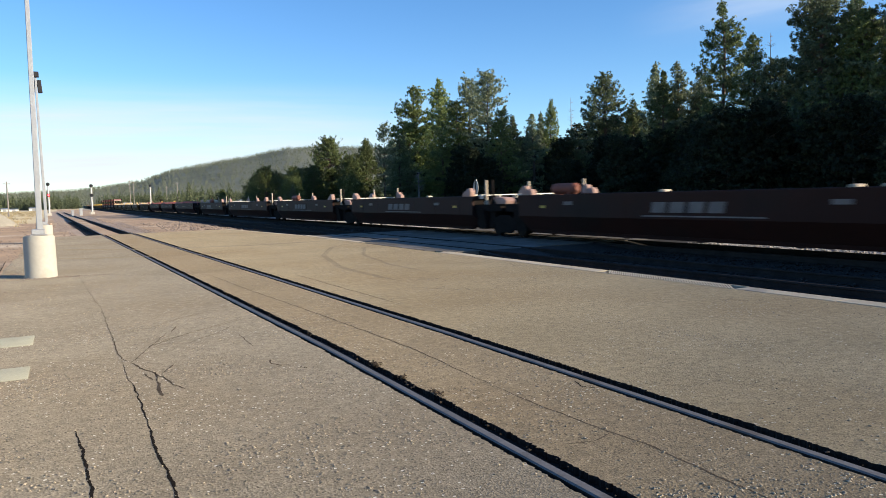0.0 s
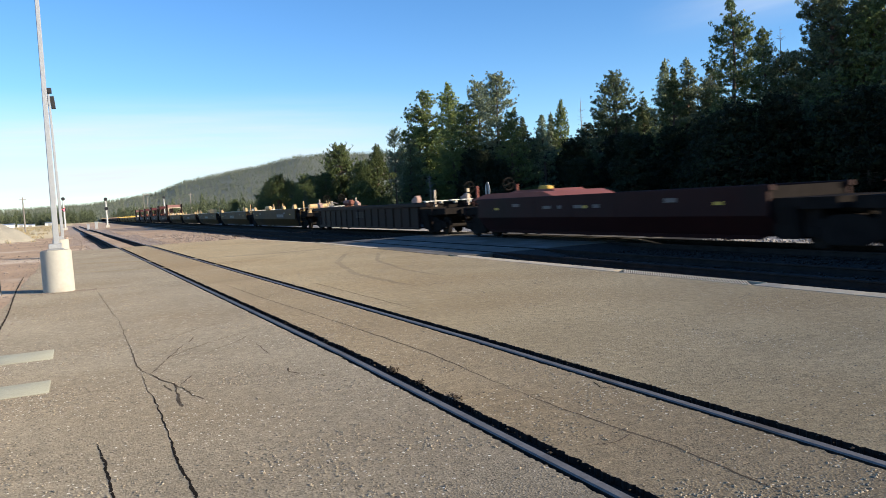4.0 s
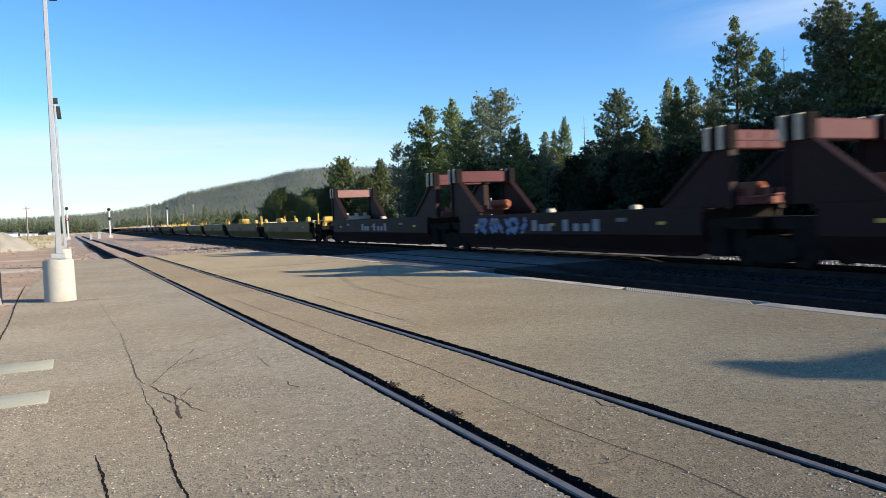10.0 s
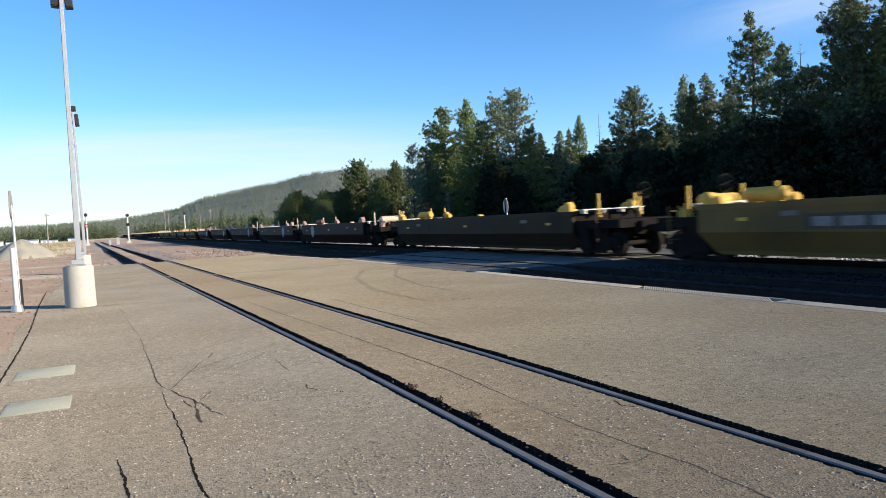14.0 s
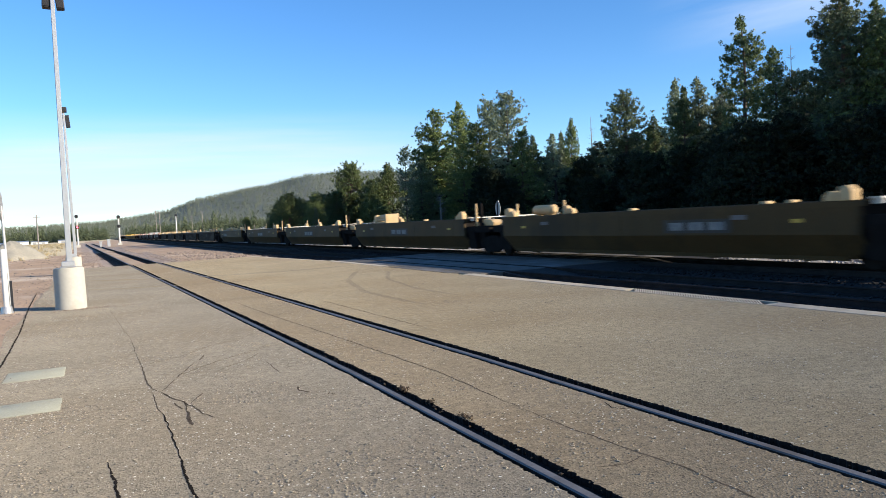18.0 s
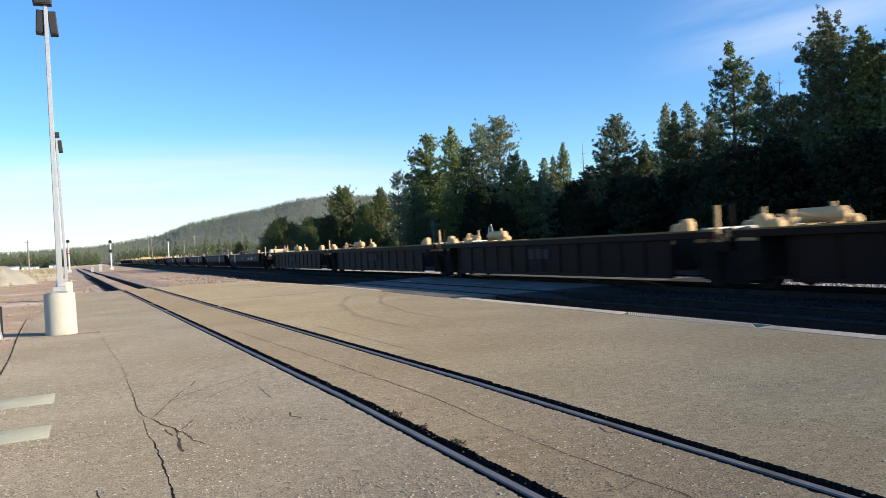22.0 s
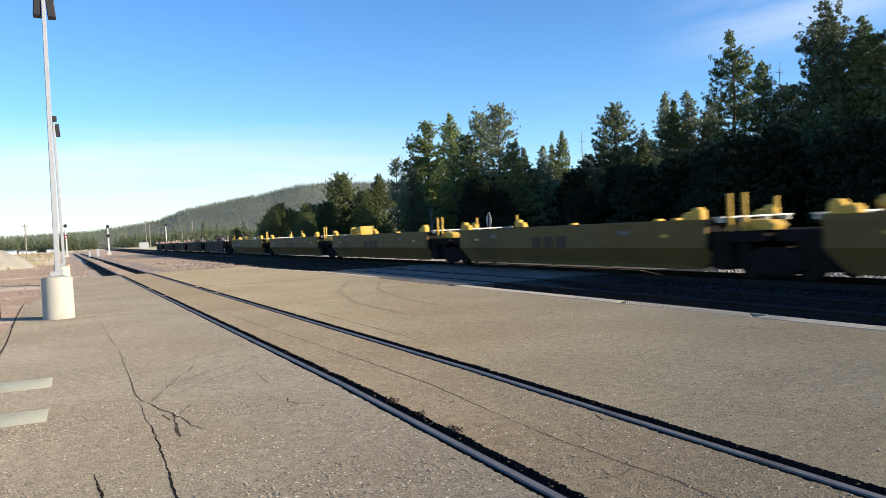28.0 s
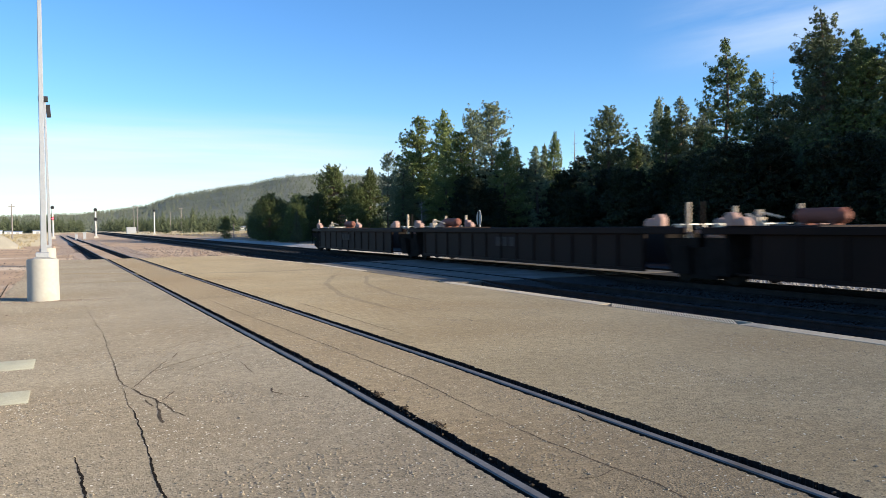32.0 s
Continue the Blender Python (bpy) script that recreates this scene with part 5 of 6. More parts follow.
def side_frame_mesh():
    bm = bmesh.new()
    prism(bm, [(-1.25, 0.34), (-0.75, 0.28), (-0.45, 0.15), (0.45, 0.15), (0.75, 0.28), (1.25, 0.34), (1.25, 0.64), (0.7, 0.72), (0.3, 0.84), (-0.3, 0.84), (-0.7, 0.72), (-1.25, 0.64)], -0.06, 0.06, "x")
    for y in (-0.88, 0.88):
        tube(bm, (-0.1, y, 0.44), (0.1, y, 0.44), 0.13, 0.13, 12)
    for y in (-0.14, 0, 0.14):
        tube(bm, (0.0, y, 0.25), (0.0, y, 0.5), 0.06, 0.06, 8)
    return finish(bm, "side_frame", "truck")


def axle_mesh():
    bm = bmesh.new()
    tube(bm, (-1.0, 0, 0), (1.0, 0, 0), 0.08, 0.08, 10)
    return finish(bm, "axle", "wheel")


def bolster_mesh():
    bm = bmesh.new()
    box(bm, -1.0, 1.0, -0.2, 0.2, 0.45, 0.78)
    bevel(bm, 0.04, 1)
    return finish(bm, "bolster", "truck")


def add_truck(th, y):
    bo = put("truck", shared("bolster", bolster_mesh), th, pose(0, y, TOR + 0.02))
    for s in (-1, 1):
        put("side_frame", shared("frame", side_frame_mesh), bo, pose(s * 1.0, 0, 0, 0, 0, 0 if s < 0 else 180))
        put("axle", shared("axle", axle_mesh), bo, pose(0, s * 0.88, 0.44))
        for r in (-1, 1):
            put("wheel", shared("wheel", wheel_mesh), bo, pose(r * 0.755, s * 0.88, 0.44, 0, 0, 180 if r > 0 else 0))


def side_mesh(a, b, material):
    """A well's near side: upright upper plate, lower plate drawn in, sloping ends."""
    bm = bmesh.new()
    prof = [(-1.20, 0.21), (-1.46, 0.72), (-HALF, 0.78), (-HALF, 1.42), (-1.40, 1.42), (-1.40, 0.76), (-1.12, 0.21)]
    n = len(prof)
    rings = []
    for y, low in ((a, 0.30), (a + 0.35, 0.0), (b - 0.35, 0.0), (b, 0.30)):
        rings.append([bm.verts.new((u, y, max(w, 0.21 + low) if w < 0.7 else w)) for u, w in prof])
    for r0, r1 in zip(rings, rings[1:]):
        for i in range(n):
            bm.faces.new((r0[i], r1[i], r1[(i + 1) % n], r0[(i + 1) % n]))
    bm.faces.new(rings[0])
    bm.faces.new(rings[-1][::-1])
    # weld seams and stiffeners standing proud of the plate
    y = a + 1.2
    while y < b - 0.6:
        box(bm, -HALF - 0.008, -HALF, y - 0.02, y + 0.02, 0.80, 1.40)
        y += 2.35
    return finish(bm, "side_panel", material)


def chord_mesh(a, b, material):
    bm = bmesh.new()
    prism(bm, [(-HALF - 0.012, 1.405), (-1.36, 1.405), (-1.36, 1.53), (-1.38, 1.54), (-HALF, 1.54), (-HALF - 0.012, 1.53)], a, b)
    return finish(bm, "top_chord", material)


def sill_mesh(a, b, material):
    bm = bmesh.new()
    prism(bm, [(-1.215, 0.165), (-1.08, 0.165), (-1.08, 0.27), (-1.245, 0.27)], a + 0.5, b - 0.5)
    y = a + 1.6
    while y < b - 1.2:
        box(bm, -1.24, -1.1, y - 0.12, y + 0.12, 0.14, 0.2)
        y += 3.1
    return finish(bm, "side_sill", material)


def ribbed_mesh(a, b, material):
    bm = bmesh.new()
    box(bm, -1.36, -1.30, a, b, 0.22, 1.32)
    box(bm, -1.42, -1.30, a, b, 0.20, 0.30)
    return finish(bm, "side_panel", material)


def rib_mesh(material):
    bm = bmesh.new()
    prism(bm, [(-0.07, 0.0), (0.07, 0.0), (0.05, 0.045), (-0.05, 0.045)], 0.30, 1.30, "z")
    return finish(bm, "rib", material)


def ribbed_chord_mesh(a, b, material):
    bm = bmesh.new()
    box(bm, -HALF, -1.28, a, b, 1.31, 1.5)
    bevel(bm, 0.015, 1)
    return finish(bm, "top_chord", material)


def rim_mesh(a, b, material):
    bm = bmesh.new()
    box(bm, -HALF - 0.01, -1.26, a, b, 1.495, 1.535)
    return finish(bm, "rim_cap", material)


def end_wall_mesh(material):
    bm = bmesh.new()
    prism(bm, [(-1.38, 0.85), (1.38, 0.85), (1.38, 1.5), (-1.38, 1.5)], -0.05, 0.05)
    prism(bm, [(-1.15, 0.24), (1.15, 0.24), (1.36, 0.85), (-1.36, 0.85)], -0.04, 0.04)
    return finish(bm, "end_wall", material)


def deck_mesh(length, material):
    """Draft sill and platform over the truck, from the end wall (y = 0) out."""
    bm = bmesh.new()
    box(bm, -0.32, 0.32, -0.1, length, 0.82, 1.12)
    prism(bm, [(-1.36, -0.1), (1.36, -0.1), (1.1, length * 0.92), (-1.1, length * 0.92)], 0.92, 1.2, "z")
    bmesh.ops.recalc_face_normals(bm, faces=bm.faces)
    return finish(bm, "end_deck", material)


def end_skirt_mesh():
    """Underframe below the end deck: centre plate, gusset plates and brake rigging over the truck."""
    bm = bmesh.new()
    prism(bm, [(-1.20, 0.20), (1.20, 0.20), (1.34, 1.0), (-1.34, 1.0)], -0.05, 0.62)
    box(bm, -1.05, 1.05, 0.45, 1.1, 0.62, 0.95)
    for x in (-0.8, 0.8):
        tube(bm, (x, 0.3, 0.42), (x, 1.5, 0.5), 0.05, 0.05, 6)
        box(bm, x - 0.22, x + 0.22, 0.5, 0.85, 0.30, 0.66)
    return finish(bm, "end_skirt", "truck")


def coupler_mesh():
    bm = bmesh.new()
    box(bm, -0.12, 0.12, 0, 0.75, 0.78, 0.98)
    box(bm, -0.2, 0.2, 0.55, 0.95, 0.74, 1.02)
    bevel(bm, 0.03, 1)
    return finish(bm, "coupler", "truck")


def guide_mesh(material, w=0.42, h=0.3):
    """Container guide: a squat casting with a sloped, rounded top."""
    bm = bmesh.new()
    prism(bm, [(-w / 2, 0), (w / 2, 0), (w / 2, h * 0.6), (w * 0.3, h), (-w * 0.2, h), (-w / 2, h * 0.75)], -0.13, 0.13, "x")
    bevel(bm, 0.025, 2)
    return finish(bm, "corner_guide", material)


def corner_mesh(material):
    """Corner guide at a well's end: a tall rounded horn, a lower lobe beside it and a web between them."""
    bm = bmesh.new()
    prism(bm, [(-0.26, 0), (0.14, 0), (0.14, 0.22), (0.05, 0.34), (-0.14, 0.36), (-0.26, 0.24)], -0.14, 0.10, "x")
    prism(bm, [(0.18, 0), (0.54, 0), (0.52, 0.14), (0.40, 0.23), (0.27, 0.24), (0.18, 0.17)], -0.10, 0.14, "x")
    bevel(bm, 0.045, 3)
    box(bm, -0.03, 0.03, 0.10, 0.28, 0, 0.16)
    return finish(bm, "corner_guide", material)


def end_casting_mesh(material):
    """Sloping yellow trough over the shared truck, on two legs."""
    bm = bmesh.new()
    prism(bm, [(-0.55, 0.0), (0.45, 0.0), (0.60, 0.22), (0.30, 0.30), (-0.40, 0.26), (-0.62, 0.14)], -0.24, 0.24, "x")
    bevel(bm, 0.04, 2)
    for y in (-0.3, 0.3):
        box(bm, -0.08, 0.08, y - 0.05, y + 0.05, -0.14, 0.02)
    return finish(bm, "end_casting", material)


def post_mesh(material, h=0.62):
    bm = bmesh.new()
    box(bm, -0.035, 0.035, -0.05, 0.05, 0, h)
    bevel(bm, 0.012, 1)
    box(bm, -0.035, 0.035, -0.10, 0.10, 0, 0.12)
    return finish(bm, "guide_post", material)


def walkway_mesh(material):
    bm = bmesh.new()
    box(bm, -1.3, 1.3, -0.16, 0.16, 0, 0.04)
    for x in (-1.2, -0.4, 0.4, 1.2):
        box(bm, x - 0.03, x + 0.03, -0.14, 0.14, -0.12, 0)
    return finish(bm, "crosswalk", material)


def tank_mesh(material):
    bm = bmesh.new()
    tube(bm, (0, -0.62, 0.24), (0, 0.62, 0.24), 0.2, 0.2, 14)
    for y in (-0.74, 0.74):
        tube(bm, (0, math.copysign(0.62, y), 0.24), (0, y, 0.24), 0.2, 0.1, 14)
    for y in (-0.4, 0.4):
        box(bm, -0.16, 0.16, y - 0.05, y + 0.05, 0, 0.12)
    return finish(bm, "air_tank", material)


def gearbox_mesh(material):
    """Brake gear on top of a well: two slabs on feet, a fat cylinder between them and pipes below."""
    bm = bmesh.new()
    box(bm, -0.42, 0.42, -1.12, -0.86, 0, 0.58)
    box(bm, -0.42, 0.42, 0.66, 0.86, 0, 0.54)
    box(bm, -0.36, 0.36, 1.0, 1.16, 0, 0.50)
    box(bm, -0.40, 0.40, -0.86, 0.66, 0.02, 0.12)
    bevel(bm, 0.04, 2)
    tube(bm, (0, -0.86, 0.36), (0, 0.66, 0.36), 0.20, 0.20, 16)
    tube(bm, (-0.28, -0.86, 0.22), (-0.28, 0.66, 0.22), 0.08, 0.08, 10)
    tube(bm, (0.25, -0.78, 0.5), (0.25, 0.9, 0.5), 0.035, 0.035, 6)
    return finish(bm, "equipment_box", material)


def end_plate_mesh(material):
    bm = bmesh.new()
    prism(bm, [(-1.28, -1.9), (1.28, -1.9), (1.28, 0.9), (0.5, 1.7), (-0.5, 1.7), (-1.28, 0.9)], -0.03, 0.03, "z")
    return finish(bm, "end_plate", material)


def valve_mesh(material):
    bm = bmesh.new()
    box(bm, -0.12, 0.12, -0.2, 0.2, 0, 0.22)
    tube(bm, (0, -0.1, 0.2), (0, -0.1, 0.42), 0.09, 0.07, 10)
    tube(bm, (0, 0.1, 0.2), (0.2, 0.45, 0.3), 0.04, 0.04, 6)
    tube(bm, (0, -0.1, 0.36), (0.3, -0.6, 0.2), 0.03, 0.03, 6)
    return finish(bm, "valve", material)


def brake_wheel_mesh(material):
    bm = bmesh.new()
    n, R, r = 20, 0.27, 0.03
    ring = [[bm.verts.new(((R + r * math.cos(q)) * math.cos(p), r * math.sin(q), (R + r * math.cos(q)) * math.sin(p))) for q in (0, 1.57, 3.14, 4.71)] for p in [6.283 * i / n for i in range(n)]]
    for i in range(n):
        for j in range(4):
            bm.faces.new((ring[i][j], ring[(i + 1) % n][j], ring[(i + 1) % n][(j + 1) % 4], ring[i][(j + 1) % 4]))
    for p in (0.3, 1.87, 3.44, 5.0):
        tube(bm, (0, 0, 0), (R * math.cos(p), 0, R * math.sin(p)), 0.02, 0.02, 5)
    return finish(bm, "brake_wheel", material)


def ladder_mesh(material):
    bm = bmesh.new()
    for x in (-0.2, 0.2):
        box(bm, x - 0.02, x + 0.02, -0.02, 0.02, 0, 1.1)
    for i in range(4):
        box(bm, -0.2, 0.2, -0.015, 0.015, 0.1 + i * 0.28, 0.13 + i * 0.28)
    return finish(bm, "ladder", material)


def bulkhead_side_mesh(material):
    """Tall end bulkhead's side: a solid gusset plate from the post down to a long foot (towards +y), with edge flanges."""
    bm = bmesh.new()
    prism(bm, [(-0.35, 0), (2.25, 0), (2.25, 0.12), (0.34, 1.5), (0.22, 2.05), (-0.3, 2.05), (-0.3, 1.4)], -0.06, 0.06, "x")
    prism(bm, [(2.20, 0.10), (2.32, 0.14), (0.42, 1.54), (0.30, 1.46)], -0.13, 0.13, "x")
    prism(bm, [(-0.40, 0), (-0.28, 0), (-0.24, 2.05), (-0.36, 2.05)], -0.13, 0.13, "x")
    box(bm, -0.08, 0.08, 0.3, 2.1, 0, 0.08)
    return finish(bm, "bulkhead_side", material)


def bulkhead_beam_mesh(material):
    bm = bmesh.new()
    box(bm, -1.25, 1.25, -0.3, 0.25, 1.5, 2.0)
    bevel(bm, 0.03, 1)
    box(bm, -1.2, 1.2, -0.33, -0.30, 1.72, 1.76)
    for x in (-0.62, 0.0, 0.62):
        box(bm, x - 0.03, x + 0.03, -0.32, -0.30, 1.54, 1.96)
    return finish(bm, "bulkhead_beam", material)


def bulkhead_edge_mesh():
    """Pale lower flange of a bulkhead beam with two slanted struts beneath it."""
    bm = bmesh.new()
    box(bm, -1.28, 1.28, -0.36, -0.06, 1.36, 1.49)
    for x in (-1.12, 1.12):
        tube(bm, (x, -0.30, 1.38), (x * 0.86, -0.05, 0.30), 0.055, 0.05, 6)
    return finish(bm, "beam_flange", "cream_fit")


def end_beam_mesh(material):
    """Low cross beam over the end deck, with brackets and a pipe."""
    bm = bmesh.new()
    box(bm, -1.2, 1.2, -0.52, -0.14, 0.02, 0.26)
    bevel(bm, 0.03, 1)
    for x in (-0.9, -0.3, 0.4, 0.95):
        box(bm, x - 0.09, x + 0.09, -0.58, -0.30, 0.10, 0.46)
    tube(bm, (-1.1, -0.62, 0.2), (1.1, -0.5, 0.34), 0.035, 0.035, 6)
    return finish(bm, "end_beam", material)


def bulkhead_pad_mesh(material):
    bm = bmesh.new()
    box(bm, -0.14, 0.14, -0.08, 0.08, 0, 0.62)
    return finish(bm, "guide_pad", material)


def hood_mesh(material):
    """Sloping hood over a well's end."""
    bm = bmesh.new()
    prism(bm, [(-3.0, 0), (-2.2, 0.22), (2.0, 0.25), (3.0, 0.10), (3.3, 0)], -1.35, 1.35, "x")
    prism(bm, [(-1.7, 0.22), (-1.5, 0.31), (1.2, 0.32), (1.4, 0.24)], -0.5, 0.9, "x")
    return finish(bm, "end_hood", material)


def mark_profiles(kind):
    """Side lettering and emblems as plain shapes: for each, its outline (y, z) on the upright plate; y runs along the car."""
    plain = lambda y0, y1, z0, z1: [(y0, z0), (y1, z0), (y1, z1), (y0, z1)]
    if kind == "boxed":
        return [plain(y - 0.29, y + 0.29, 0.92, 1.14) for y in (-0.78, 0.0, 0.78)]
    if kind == "blocks":
        return [plain(y - 0.30, y + 0.30, 0.80, 1.18) for y in (-0.80, 0.0, 0.80)]
    if kind == "words":
        return [plain(y - 0.17, y + 0.17, 0.88, 1.28 if i in (0, 3, 6) else 1.14) for i, y in enumerate((1.9, 1.4, 0.95, -0.1, -0.75, -1.3, -1.85))]
    if kind == "stripe":
        return [[(1.9, 0.84), (-2.6, 0.84), (-2.5, 0.88), (1.85, 0.88)]] + [[(y + 0.3, 0.96), (y - 0.26, 0.96), (y - 0.34, 1.26), (y + 0.22, 1.26)] for y in (1.2, 0.48, -0.24, -0.96)]
    if kind == "small":
        return [plain(0.2 - i * 0.5, 0.58 - i * 0.5, 0.80, 1.16) for i in range(3)]
    if kind == "plates":
        return [plain(y - w / 2, y + w / 2, 1.08, 1.19) for y, w in ((1.3, 0.5), (0.5, 0.2), (-0.6, 0.5), (-1.6, 0.35))]
    if kind == "lettering":
        return [plain(y0 - i * 0.225 - 0.19, y0 - i * 0.225, 0.93, 1.16) for y0, n in ((-1.95, 4), (-3.15, 7)) for i in range(n)]
    return [[(0.47 * math.cos(6.2832 * i / 28), 1.03 + 0.47 * math.sin(6.2832 * i / 28)) for i in range(28)]]


MARK_PAINT = {"plates": "logo_dim", "stripe": "logo_dim", "small": "logo_near_black", "blocks": "letter_brown", "boxed": "logo_grey"}


def mark_mesh(kind, i):
    bm = bmesh.new()
    out = 0.1 if kind == "small" else 0.0
    prism(bm, mark_profiles(kind)[i], -HALF - 0.014 + out, -HALF - 0.009 + out, "x")
    return finish(bm, "side_mark", MARK_PAINT.get(kind, "logo_white"))


def add_marks(th, kind, y):
    """One part for each shape; returns the last."""
    last_mark = None
    for i in range(len(mark_profiles(kind))):
        last_mark = put("side_mark", shared(("mark", kind, i), lambda: mark_mesh(kind, i)), th, pose(0, y, 0), "plain side marking")
    return last_mark


def disc_bars_mesh():
    bm = bmesh.new()
    for z, w in ((1.03, 0.36), (1.22, 0.28), (0.85, 0.3)):
        box(bm, -HALF - 0.018, -HALF - 0.0145, -w, w, z - 0.035, z + 0.035)
    return finish(bm, "emblem_bars", "grey_steel")


def tag_mesh(material, w, h):
    bm = bmesh.new()
    box(bm, -HALF - 0.013, -HALF - 0.008, -w / 2, w / 2, -h / 2, h / 2)
    return finish(bm, "side_plate", material)


def unit(style, length, lead, trail, variant):
    """One well between two joints, along y, middle at 0. lead is the -y end, trail the +y end: True where a coupler, not a shared truck, is."""
    body, fit, label, letters = STYLES[style]
    if letters == "blocks" and trail:
        letters = "boxed"
    th = thing("well_car", label, "railway car", None, "well cars of the train")
    ribbed = style in ("rimmed", "dark")
    inset = 1.0 if ribbed else 1.8
    a = -length / 2 + (3.1 if lead else inset)
    b = length / 2 - (3.1 if trail else inset)
    key = (style, round(a, 1), round(b, 1))
    for s in (-1, 1):
        turn = pose(0, 0, 0) if s < 0 else Matrix.Diagonal((-1, 1, 1, 1))
        def side(name, tagname, make):
            put(name, shared((key, tagname), make), th, turn)
        if ribbed:
            la, lb = -length / 2 + (3.4 if lead else 2.0), length / 2 - (3.4 if trail else 2.0)
            put("side_panel", shared((key, "panel"), lambda: ribbed_mesh(la, lb, body)), th, turn)
            put("top_chord", shared((key, "chord"), lambda: ribbed_chord_mesh(-length / 2 + (2.2 if lead else 0.35), length / 2 - (2.2 if trail else 0.35), body)), th, turn)
            # cap paints the chord's sunlit top; the chord's side keeps the dark colour
            if style == "rimmed":
                put("rim_cap", shared((key, "rim"), lambda: rim_mesh(-length / 2 + (2.2 if lead else 0.35), length / 2 - (2.2 if trail else 0.35), "rim_yellow")), th, turn)
            n = int((lb - la) / 1.15)
            for i in range(n + 1):
                y = la + 0.1 + (lb - la - 0.2) * i / n
                put("rib", shared((style, "rib"), lambda: rib_mesh(body)), th, pose(s * 1.36, y, 0, 0, 0, 90 if s < 0 else -90))
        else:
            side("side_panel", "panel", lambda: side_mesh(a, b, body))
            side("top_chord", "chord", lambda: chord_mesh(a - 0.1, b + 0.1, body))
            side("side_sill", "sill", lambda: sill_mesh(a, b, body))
    bm_key = (key, "floor")
    def floor():
        bm = bmesh.new()
        box(bm, -1.12, 1.12, a + 0.3, b - 0.3, 0.24, 0.30)
        return finish(bm, "well_floor", body)
    put("well_floor", shared(bm_key, floor), th)
    for s, coupled in ((-1, lead), (1, trail)):
        ye = b if s > 0 else a
        # walls, decks and skirts near black: the gap's shade in their colour
        put("end_wall", shared((style, "end"), lambda: end_wall_mesh("truck")), th, pose(0, ye - s * 0.12, 0))
        reach = 2.35 if coupled else inset - 0.05
        put("end_deck", shared((style, "deck", coupled), lambda: deck_mesh(reach, "truck")), th, pose(0, ye, 0, 0, 0, 0 if s > 0 else 180))
        put("end_skirt", shared("skirt", end_skirt_mesh), th, pose(0, ye, 0, 0, 0, 0 if s > 0 else 180))
        if coupled:
            put("coupler", shared("coupler", coupler_mesh), th, pose(0, ye + s * 2.25, 0, 0, 0, 0 if s > 0 else 180))
            add_truck(th, ye + s * 0.7)
            put("ladder", shared((body, "ladder"), lambda: ladder_mesh(body)), th, pose(-1.2, ye + s * 1.3, 0.45))
            put("brake_wheel", shared((fit, "bwheel"), lambda: brake_wheel_mesh("truck")), th, pose(0.75, ye + s * 1.2, 2.15), "hand brake wheel")
            if style not in ("slate", "hood", "dusk_yellow", "dark", "rimmed"):
                put("air_tank", shared((fit, "tank_end"), lambda: tank_mesh(fit)), th, pose(0.1, ye + s * 0.85, 1.42, 0, 0, 90))
                put("valve", shared((fit, "valve_end"), lambda: valve_mesh("rose_fit" if fit == "cream_fit" else fit)), th, pose(-0.7, ye + s * 1.4, 1.2))
            for x, dy in ((-1.0, 0.9), (0.9, 0.7)):
                put("guide_post", shared((fit, "tall_post"), lambda: post_mesh(fit, 0.82)), th, pose(x, ye + s * dy, 1.3))
        if style == "slate":
            turn = 0 if s < 0 else 180
            yb = ye if coupled else ye + s * 0.6
            for x in (-1.3, 1.3):
                put("bulkhead_side", shared((style, "bside"), lambda: bulkhead_side_mesh(body)), th, pose(x, yb, 1.53, 0, 0, turn))
                for q in range(4):
                    put("guide_pad", shared((style, "pads", q % 2), lambda: bulkhead_pad_mesh("cream_fit" if q % 2 else "truck")), th, pose(x * 1.05, yb + (q - 1.5) * 0.24, 3.02))
            put("bulkhead_beam", shared((style, "beam", coupled), lambda: bulkhead_beam_mesh("beam_pink" if coupled else fit)), th, pose(0, yb, 1.53, 0, 0, turn))
            put("end_beam", shared((style, "end_beam", coupled), lambda: end_beam_mesh("cream_fit" if coupled else "rust_fit")), th, pose(0, yb, 1.53, 0, 0, turn))
            if coupled and s < 0:
                put("beam_flange", shared("flange", bulkhead_edge_mesh), th, pose(0, yb, 1.53, 0, 0, turn), "pale flange and struts under the beam")
            if not coupled:
                put("equipment_box", shared((style, "tank"), lambda: tank_mesh("orange_tank")), th, pose(0.4, yb - s * 0.9, 1.75))
        elif style == "hood":
            if s > 0:
                put("end_hood", shared((style, "hood"), lambda: hood_mesh(fit)), th, pose(0, ye - 2.6, 1.5), "faded red hood over the end")
                put("equipment_box", shared((style, "cap"), lambda: guide_mesh("gold_fit", 0.7, 0.16)), th, pose(0.5, ye - 2.2, 1.81))
        else:
            for x in (-1.38, 1.38):
                put("corner_guide", shared((fit, "corner"), lambda: corner_mesh("rose_fit" if fit == "cream_fit" else fit)), th, pose(x, ye - s * 0.38, 1.53, 0, 0, 0 if s < 0 else 180))
            put("guide_post", shared((fit, "post"), lambda: post_mesh(fit)), th, pose(1.38, ye - s * 0.15, 1.5))
            if s < 0:
                if not coupled:
                    for k, dy in enumerate((0.5, 1.0)):
                        # off the yellow cars the second post has its shade in the colour
                        put("guide_post", shared((fit, "end_post", k), lambda: post_mesh("truck" if k and fit != "gold_fit" else fit, 1.0)), th, pose(-1.1, ye - dy, 1.2))
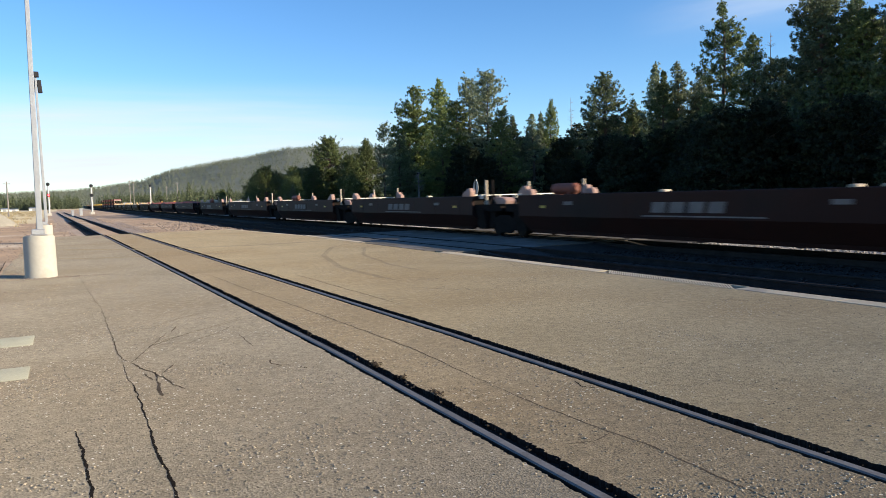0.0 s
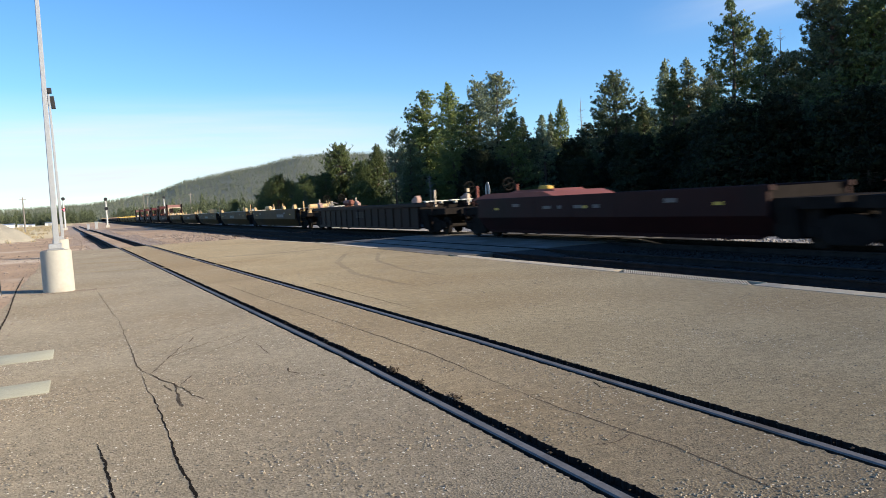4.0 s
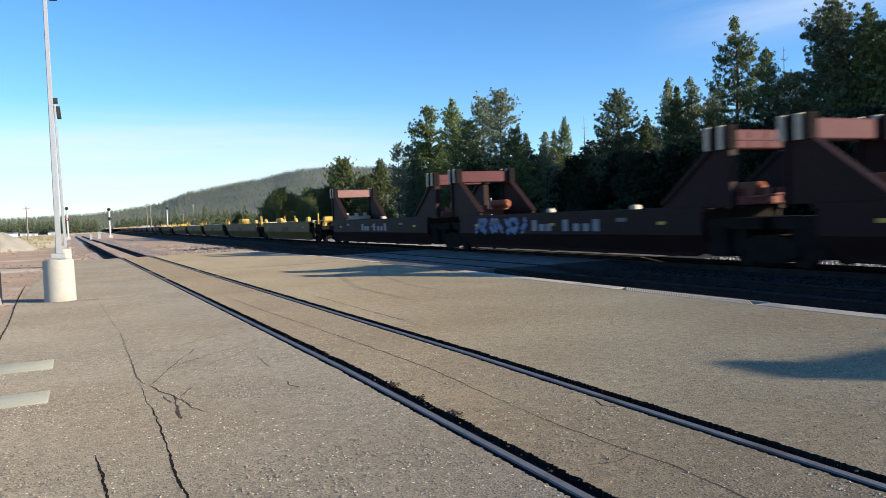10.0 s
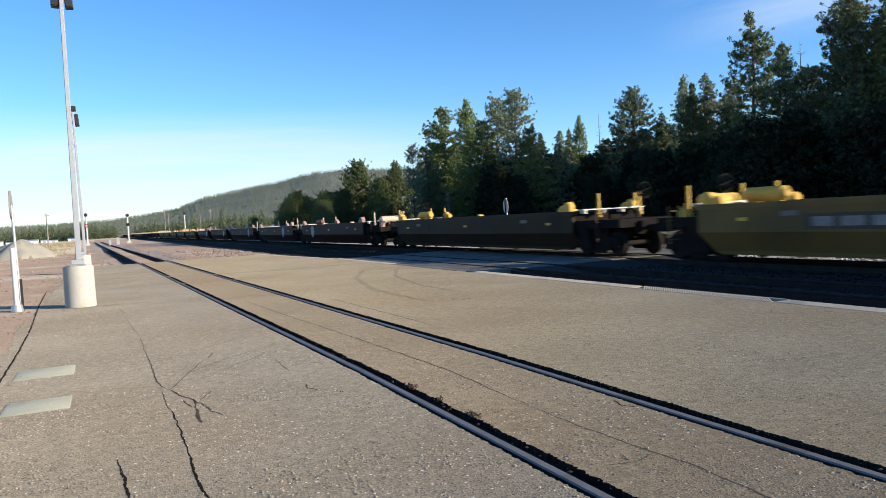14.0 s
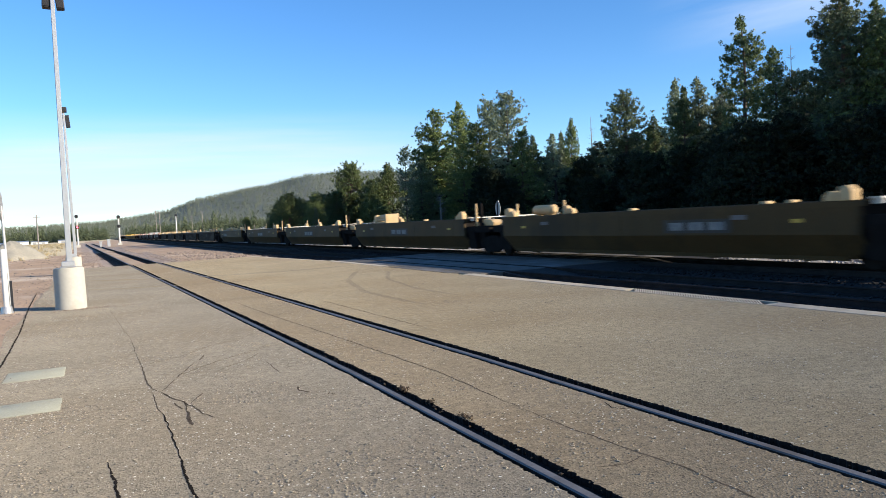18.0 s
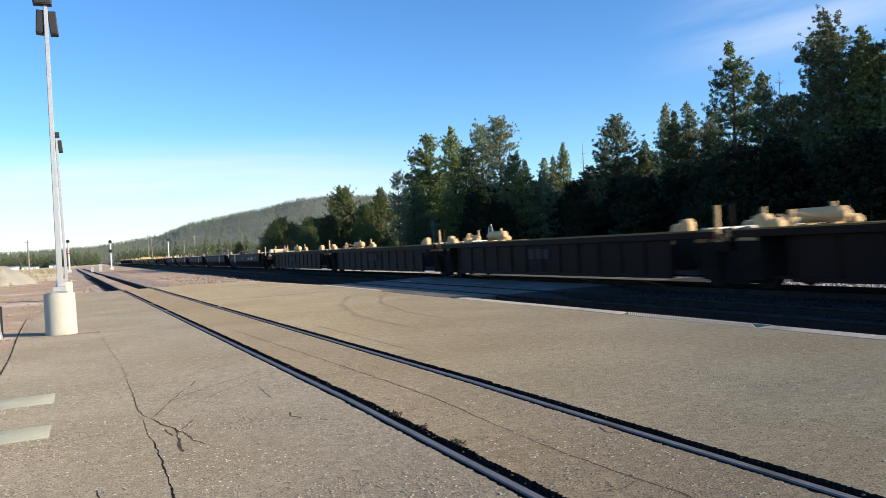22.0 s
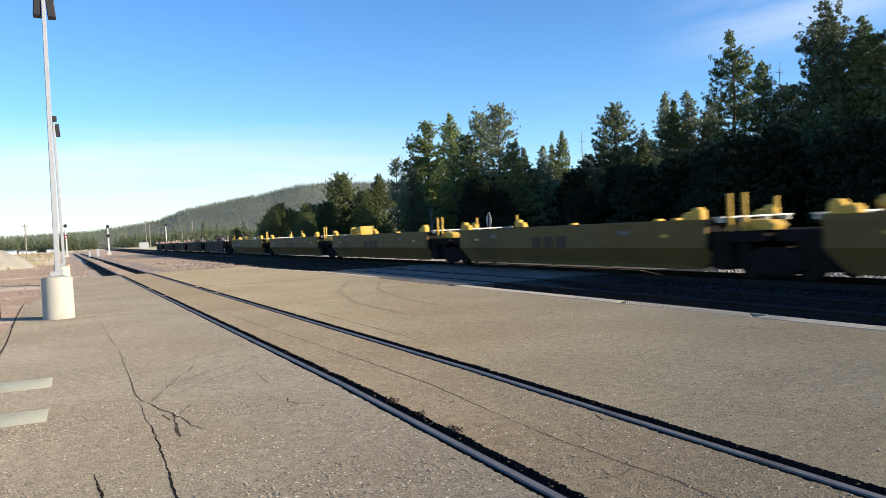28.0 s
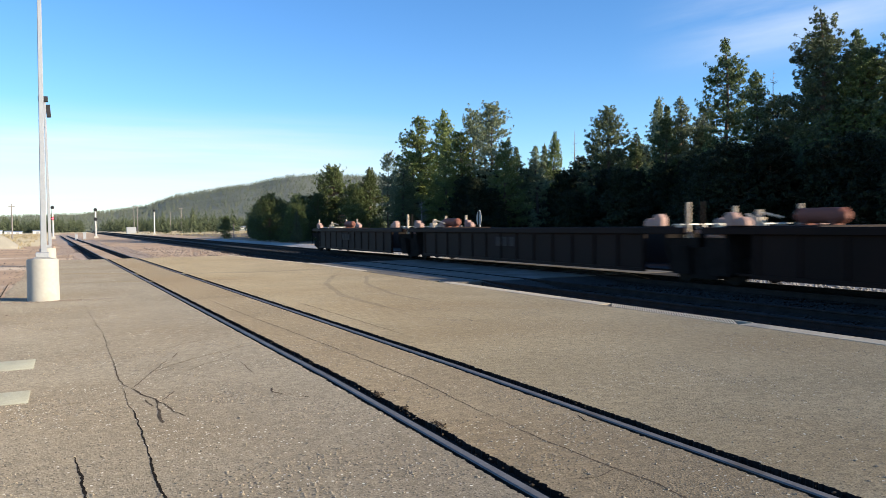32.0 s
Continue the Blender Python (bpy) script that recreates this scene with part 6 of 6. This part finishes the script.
                    put("end_casting", shared((fit, "casting"), lambda: end_casting_mesh("rose_fit" if fit == "cream_fit" else fit)), th, pose(-0.75, ye - 1.25, 1.2))
            put("crosswalk", shared("walk", lambda: walkway_mesh("pale_bar")), th, pose(0, ye + s * 0.28, 1.56), "pale crosswalk grating")
            if ribbed and s > 0:
                put("end_plate", shared((style, "plate"), lambda: end_plate_mesh("rim_yellow" if style == "rimmed" else "dark")), th, pose(0, ye - 0.9, 1.50))
                if variant != 3:
                    put("air_tank", shared((fit, "tank"), lambda: tank_mesh("rust_fit" if fit == "cream_fit" else fit)), th, pose(0.35, ye - (1.6 if variant else 0.6), 1.53))
                    put("valve", shared((fit, "valve"), lambda: valve_mesh(fit)), th, pose(-0.5, ye - 0.3, 1.53))
            if variant == 1 and s > 0 and not ribbed:
                put("air_tank", shared((fit, "tank"), lambda: tank_mesh("rust_fit" if fit == "cream_fit" else fit)), th, pose(-0.3, ye - 1.3, 1.5))
            if variant == 2 and s > 0 and not ribbed:
                put("equipment_box", shared((fit, "gear"), lambda: gearbox_mesh("rust_fit" if fit == "cream_fit" else fit)), th, pose(0.2, ye - 1.0, 1.5))
        # small castings along the top
    if not ribbed and style not in ("slate", "hood"):
        for y in (a + 4.2, a + 5.1, b - 4.6):
            put("locating_cone", shared((fit, "cone"), lambda: guide_mesh(fit, 0.26, 0.09)), th, pose(1.38, y, 1.53))
    if style == "slate":
        for y in (a + 5.0, b - 4.4):
            put("locating_cone", shared(("cream", "cone"), lambda: guide_mesh("cream_fit", 0.3, 0.16)), th, pose(0.4, y, 1.53))
    yl = (5.3 if lead else -3.9 if 18.5 < length < 19 else -5.2) if letters == "disc" else -0.75 if letters == "words" else 3.1 if letters == "boxed" and trail else -2.3 if letters == "boxed" and lead else 0.3
    em = None if letters == "none" else add_marks(th, letters, yl)
    if letters == "disc":
        put("emblem_bars", shared("emblem_bars", disc_bars_mesh), em)
    if letters == "boxed":
        put("side_plate", shared("emblem_back", lambda: tag_mesh("logo_dark", 2.6, 0.38)), th, pose(0.006, yl, 1.03))
    if not ribbed:
        for i in (0, 2) if letters in ("boxed", "blocks") else (0, 1, 2):
            put("reflector", shared("tag", lambda: tag_mesh("tag_yellow", 0.32, 0.09)), th, pose(0, b - 1.6 - i * (b - a - 3.2) / 2, 1.12))
        for y in (b - 3.1, a + 3.4):
            put("side_plate", shared("plate", lambda: tag_mesh("logo_dim", 0.5, 0.12)), th, pose(0, y, 1.24))
    if not lead:
        add_truck(th, -length / 2)
    return th


TRAIN, MODELS = [], {}
BOXED = {382.3: 1, 602.2: 1}
for style, joints in CARS:
    n = len(joints) - 1
    for i in range(n):
        length = round(joints[i + 1] - joints[i], 1)
        variant = {n - 1: 1, 0: 1, BOXED.get(joints[0], 2): 2}.get(i, 0) if n > 1 else 1
        if style == "maroon" and variant == 2:
            variant = 0
        if style == "brown" and variant == 2:
            variant = 1
        key = (style, length, i == 0, i == n - 1, variant)
        middle = (joints[i] + joints[i + 1]) / 2
        at = pose(TRACK_B, middle, 0)
        if key in MODELS:
            car = copy_thing(MODELS[key], at)
        else:
            car = MODELS[key] = unit(style, length, i == 0, i == n - 1, variant)
            car.matrix_basis = at
        TRAIN.append((car, middle))


def graffiti_mesh(material, grow):
    """Loose spray-painted loops and slanted strokes across a side plate."""
    bm = bmesh.new()
    rg = random.Random(77)
    for i in range(7):
        y = 1.9 + i * 0.62
        lean = rg.uniform(-0.25, 0.25)
        line = [(y + lean * (z - 1.05) + 0.16 * math.sin(z * 9 + i), z) for z in (0.8, 0.9, 1.0, 1.1, 1.2, 1.3, 1.36)]
        if i % 2:
            line += [(y + 0.3, 1.34), (y + 0.42, 1.2), (y + 0.36, 1.0), (y + 0.2, 0.9)]
        for (y0, z0), (y1, z1) in zip(line, line[1:]):
            d = math.hypot(y1 - y0, z1 - z0)
            u, w = -(z1 - z0) / d * grow, (y1 - y0) / d * grow
            prism(bm, [(y0 + u, z0 + w), (y1 + u, z1 + w), (y1 - u, z1 - w), (y0 - u, z0 - w)], -HALF - (0.013 if grow < 0.08 else 0.009), -HALF - 0.002, "x")
    return finish(bm, "graffiti", material)


for car, middle in TRAIN:
    if abs(middle - 353.0) < 0.6:
        tag = put("graffiti", graffiti_mesh("graffiti", 0.12), car, None, "blue spray-painted graffiti")
        put("outline", graffiti_mesh("logo_white", 0.03), tag)


# two plain words along one maroon car's side
for car, middle in TRAIN:
    if abs(middle - 807.1) < 0.6:
        add_marks(car, "lettering", 0.0)


def motions():
    for car, middle in TRAIN:
        walk(car, [(t, pose(TRACK_B, middle - SPEED * t, 0)) for t in (0.0, 16.0, 32.0)])


motions()
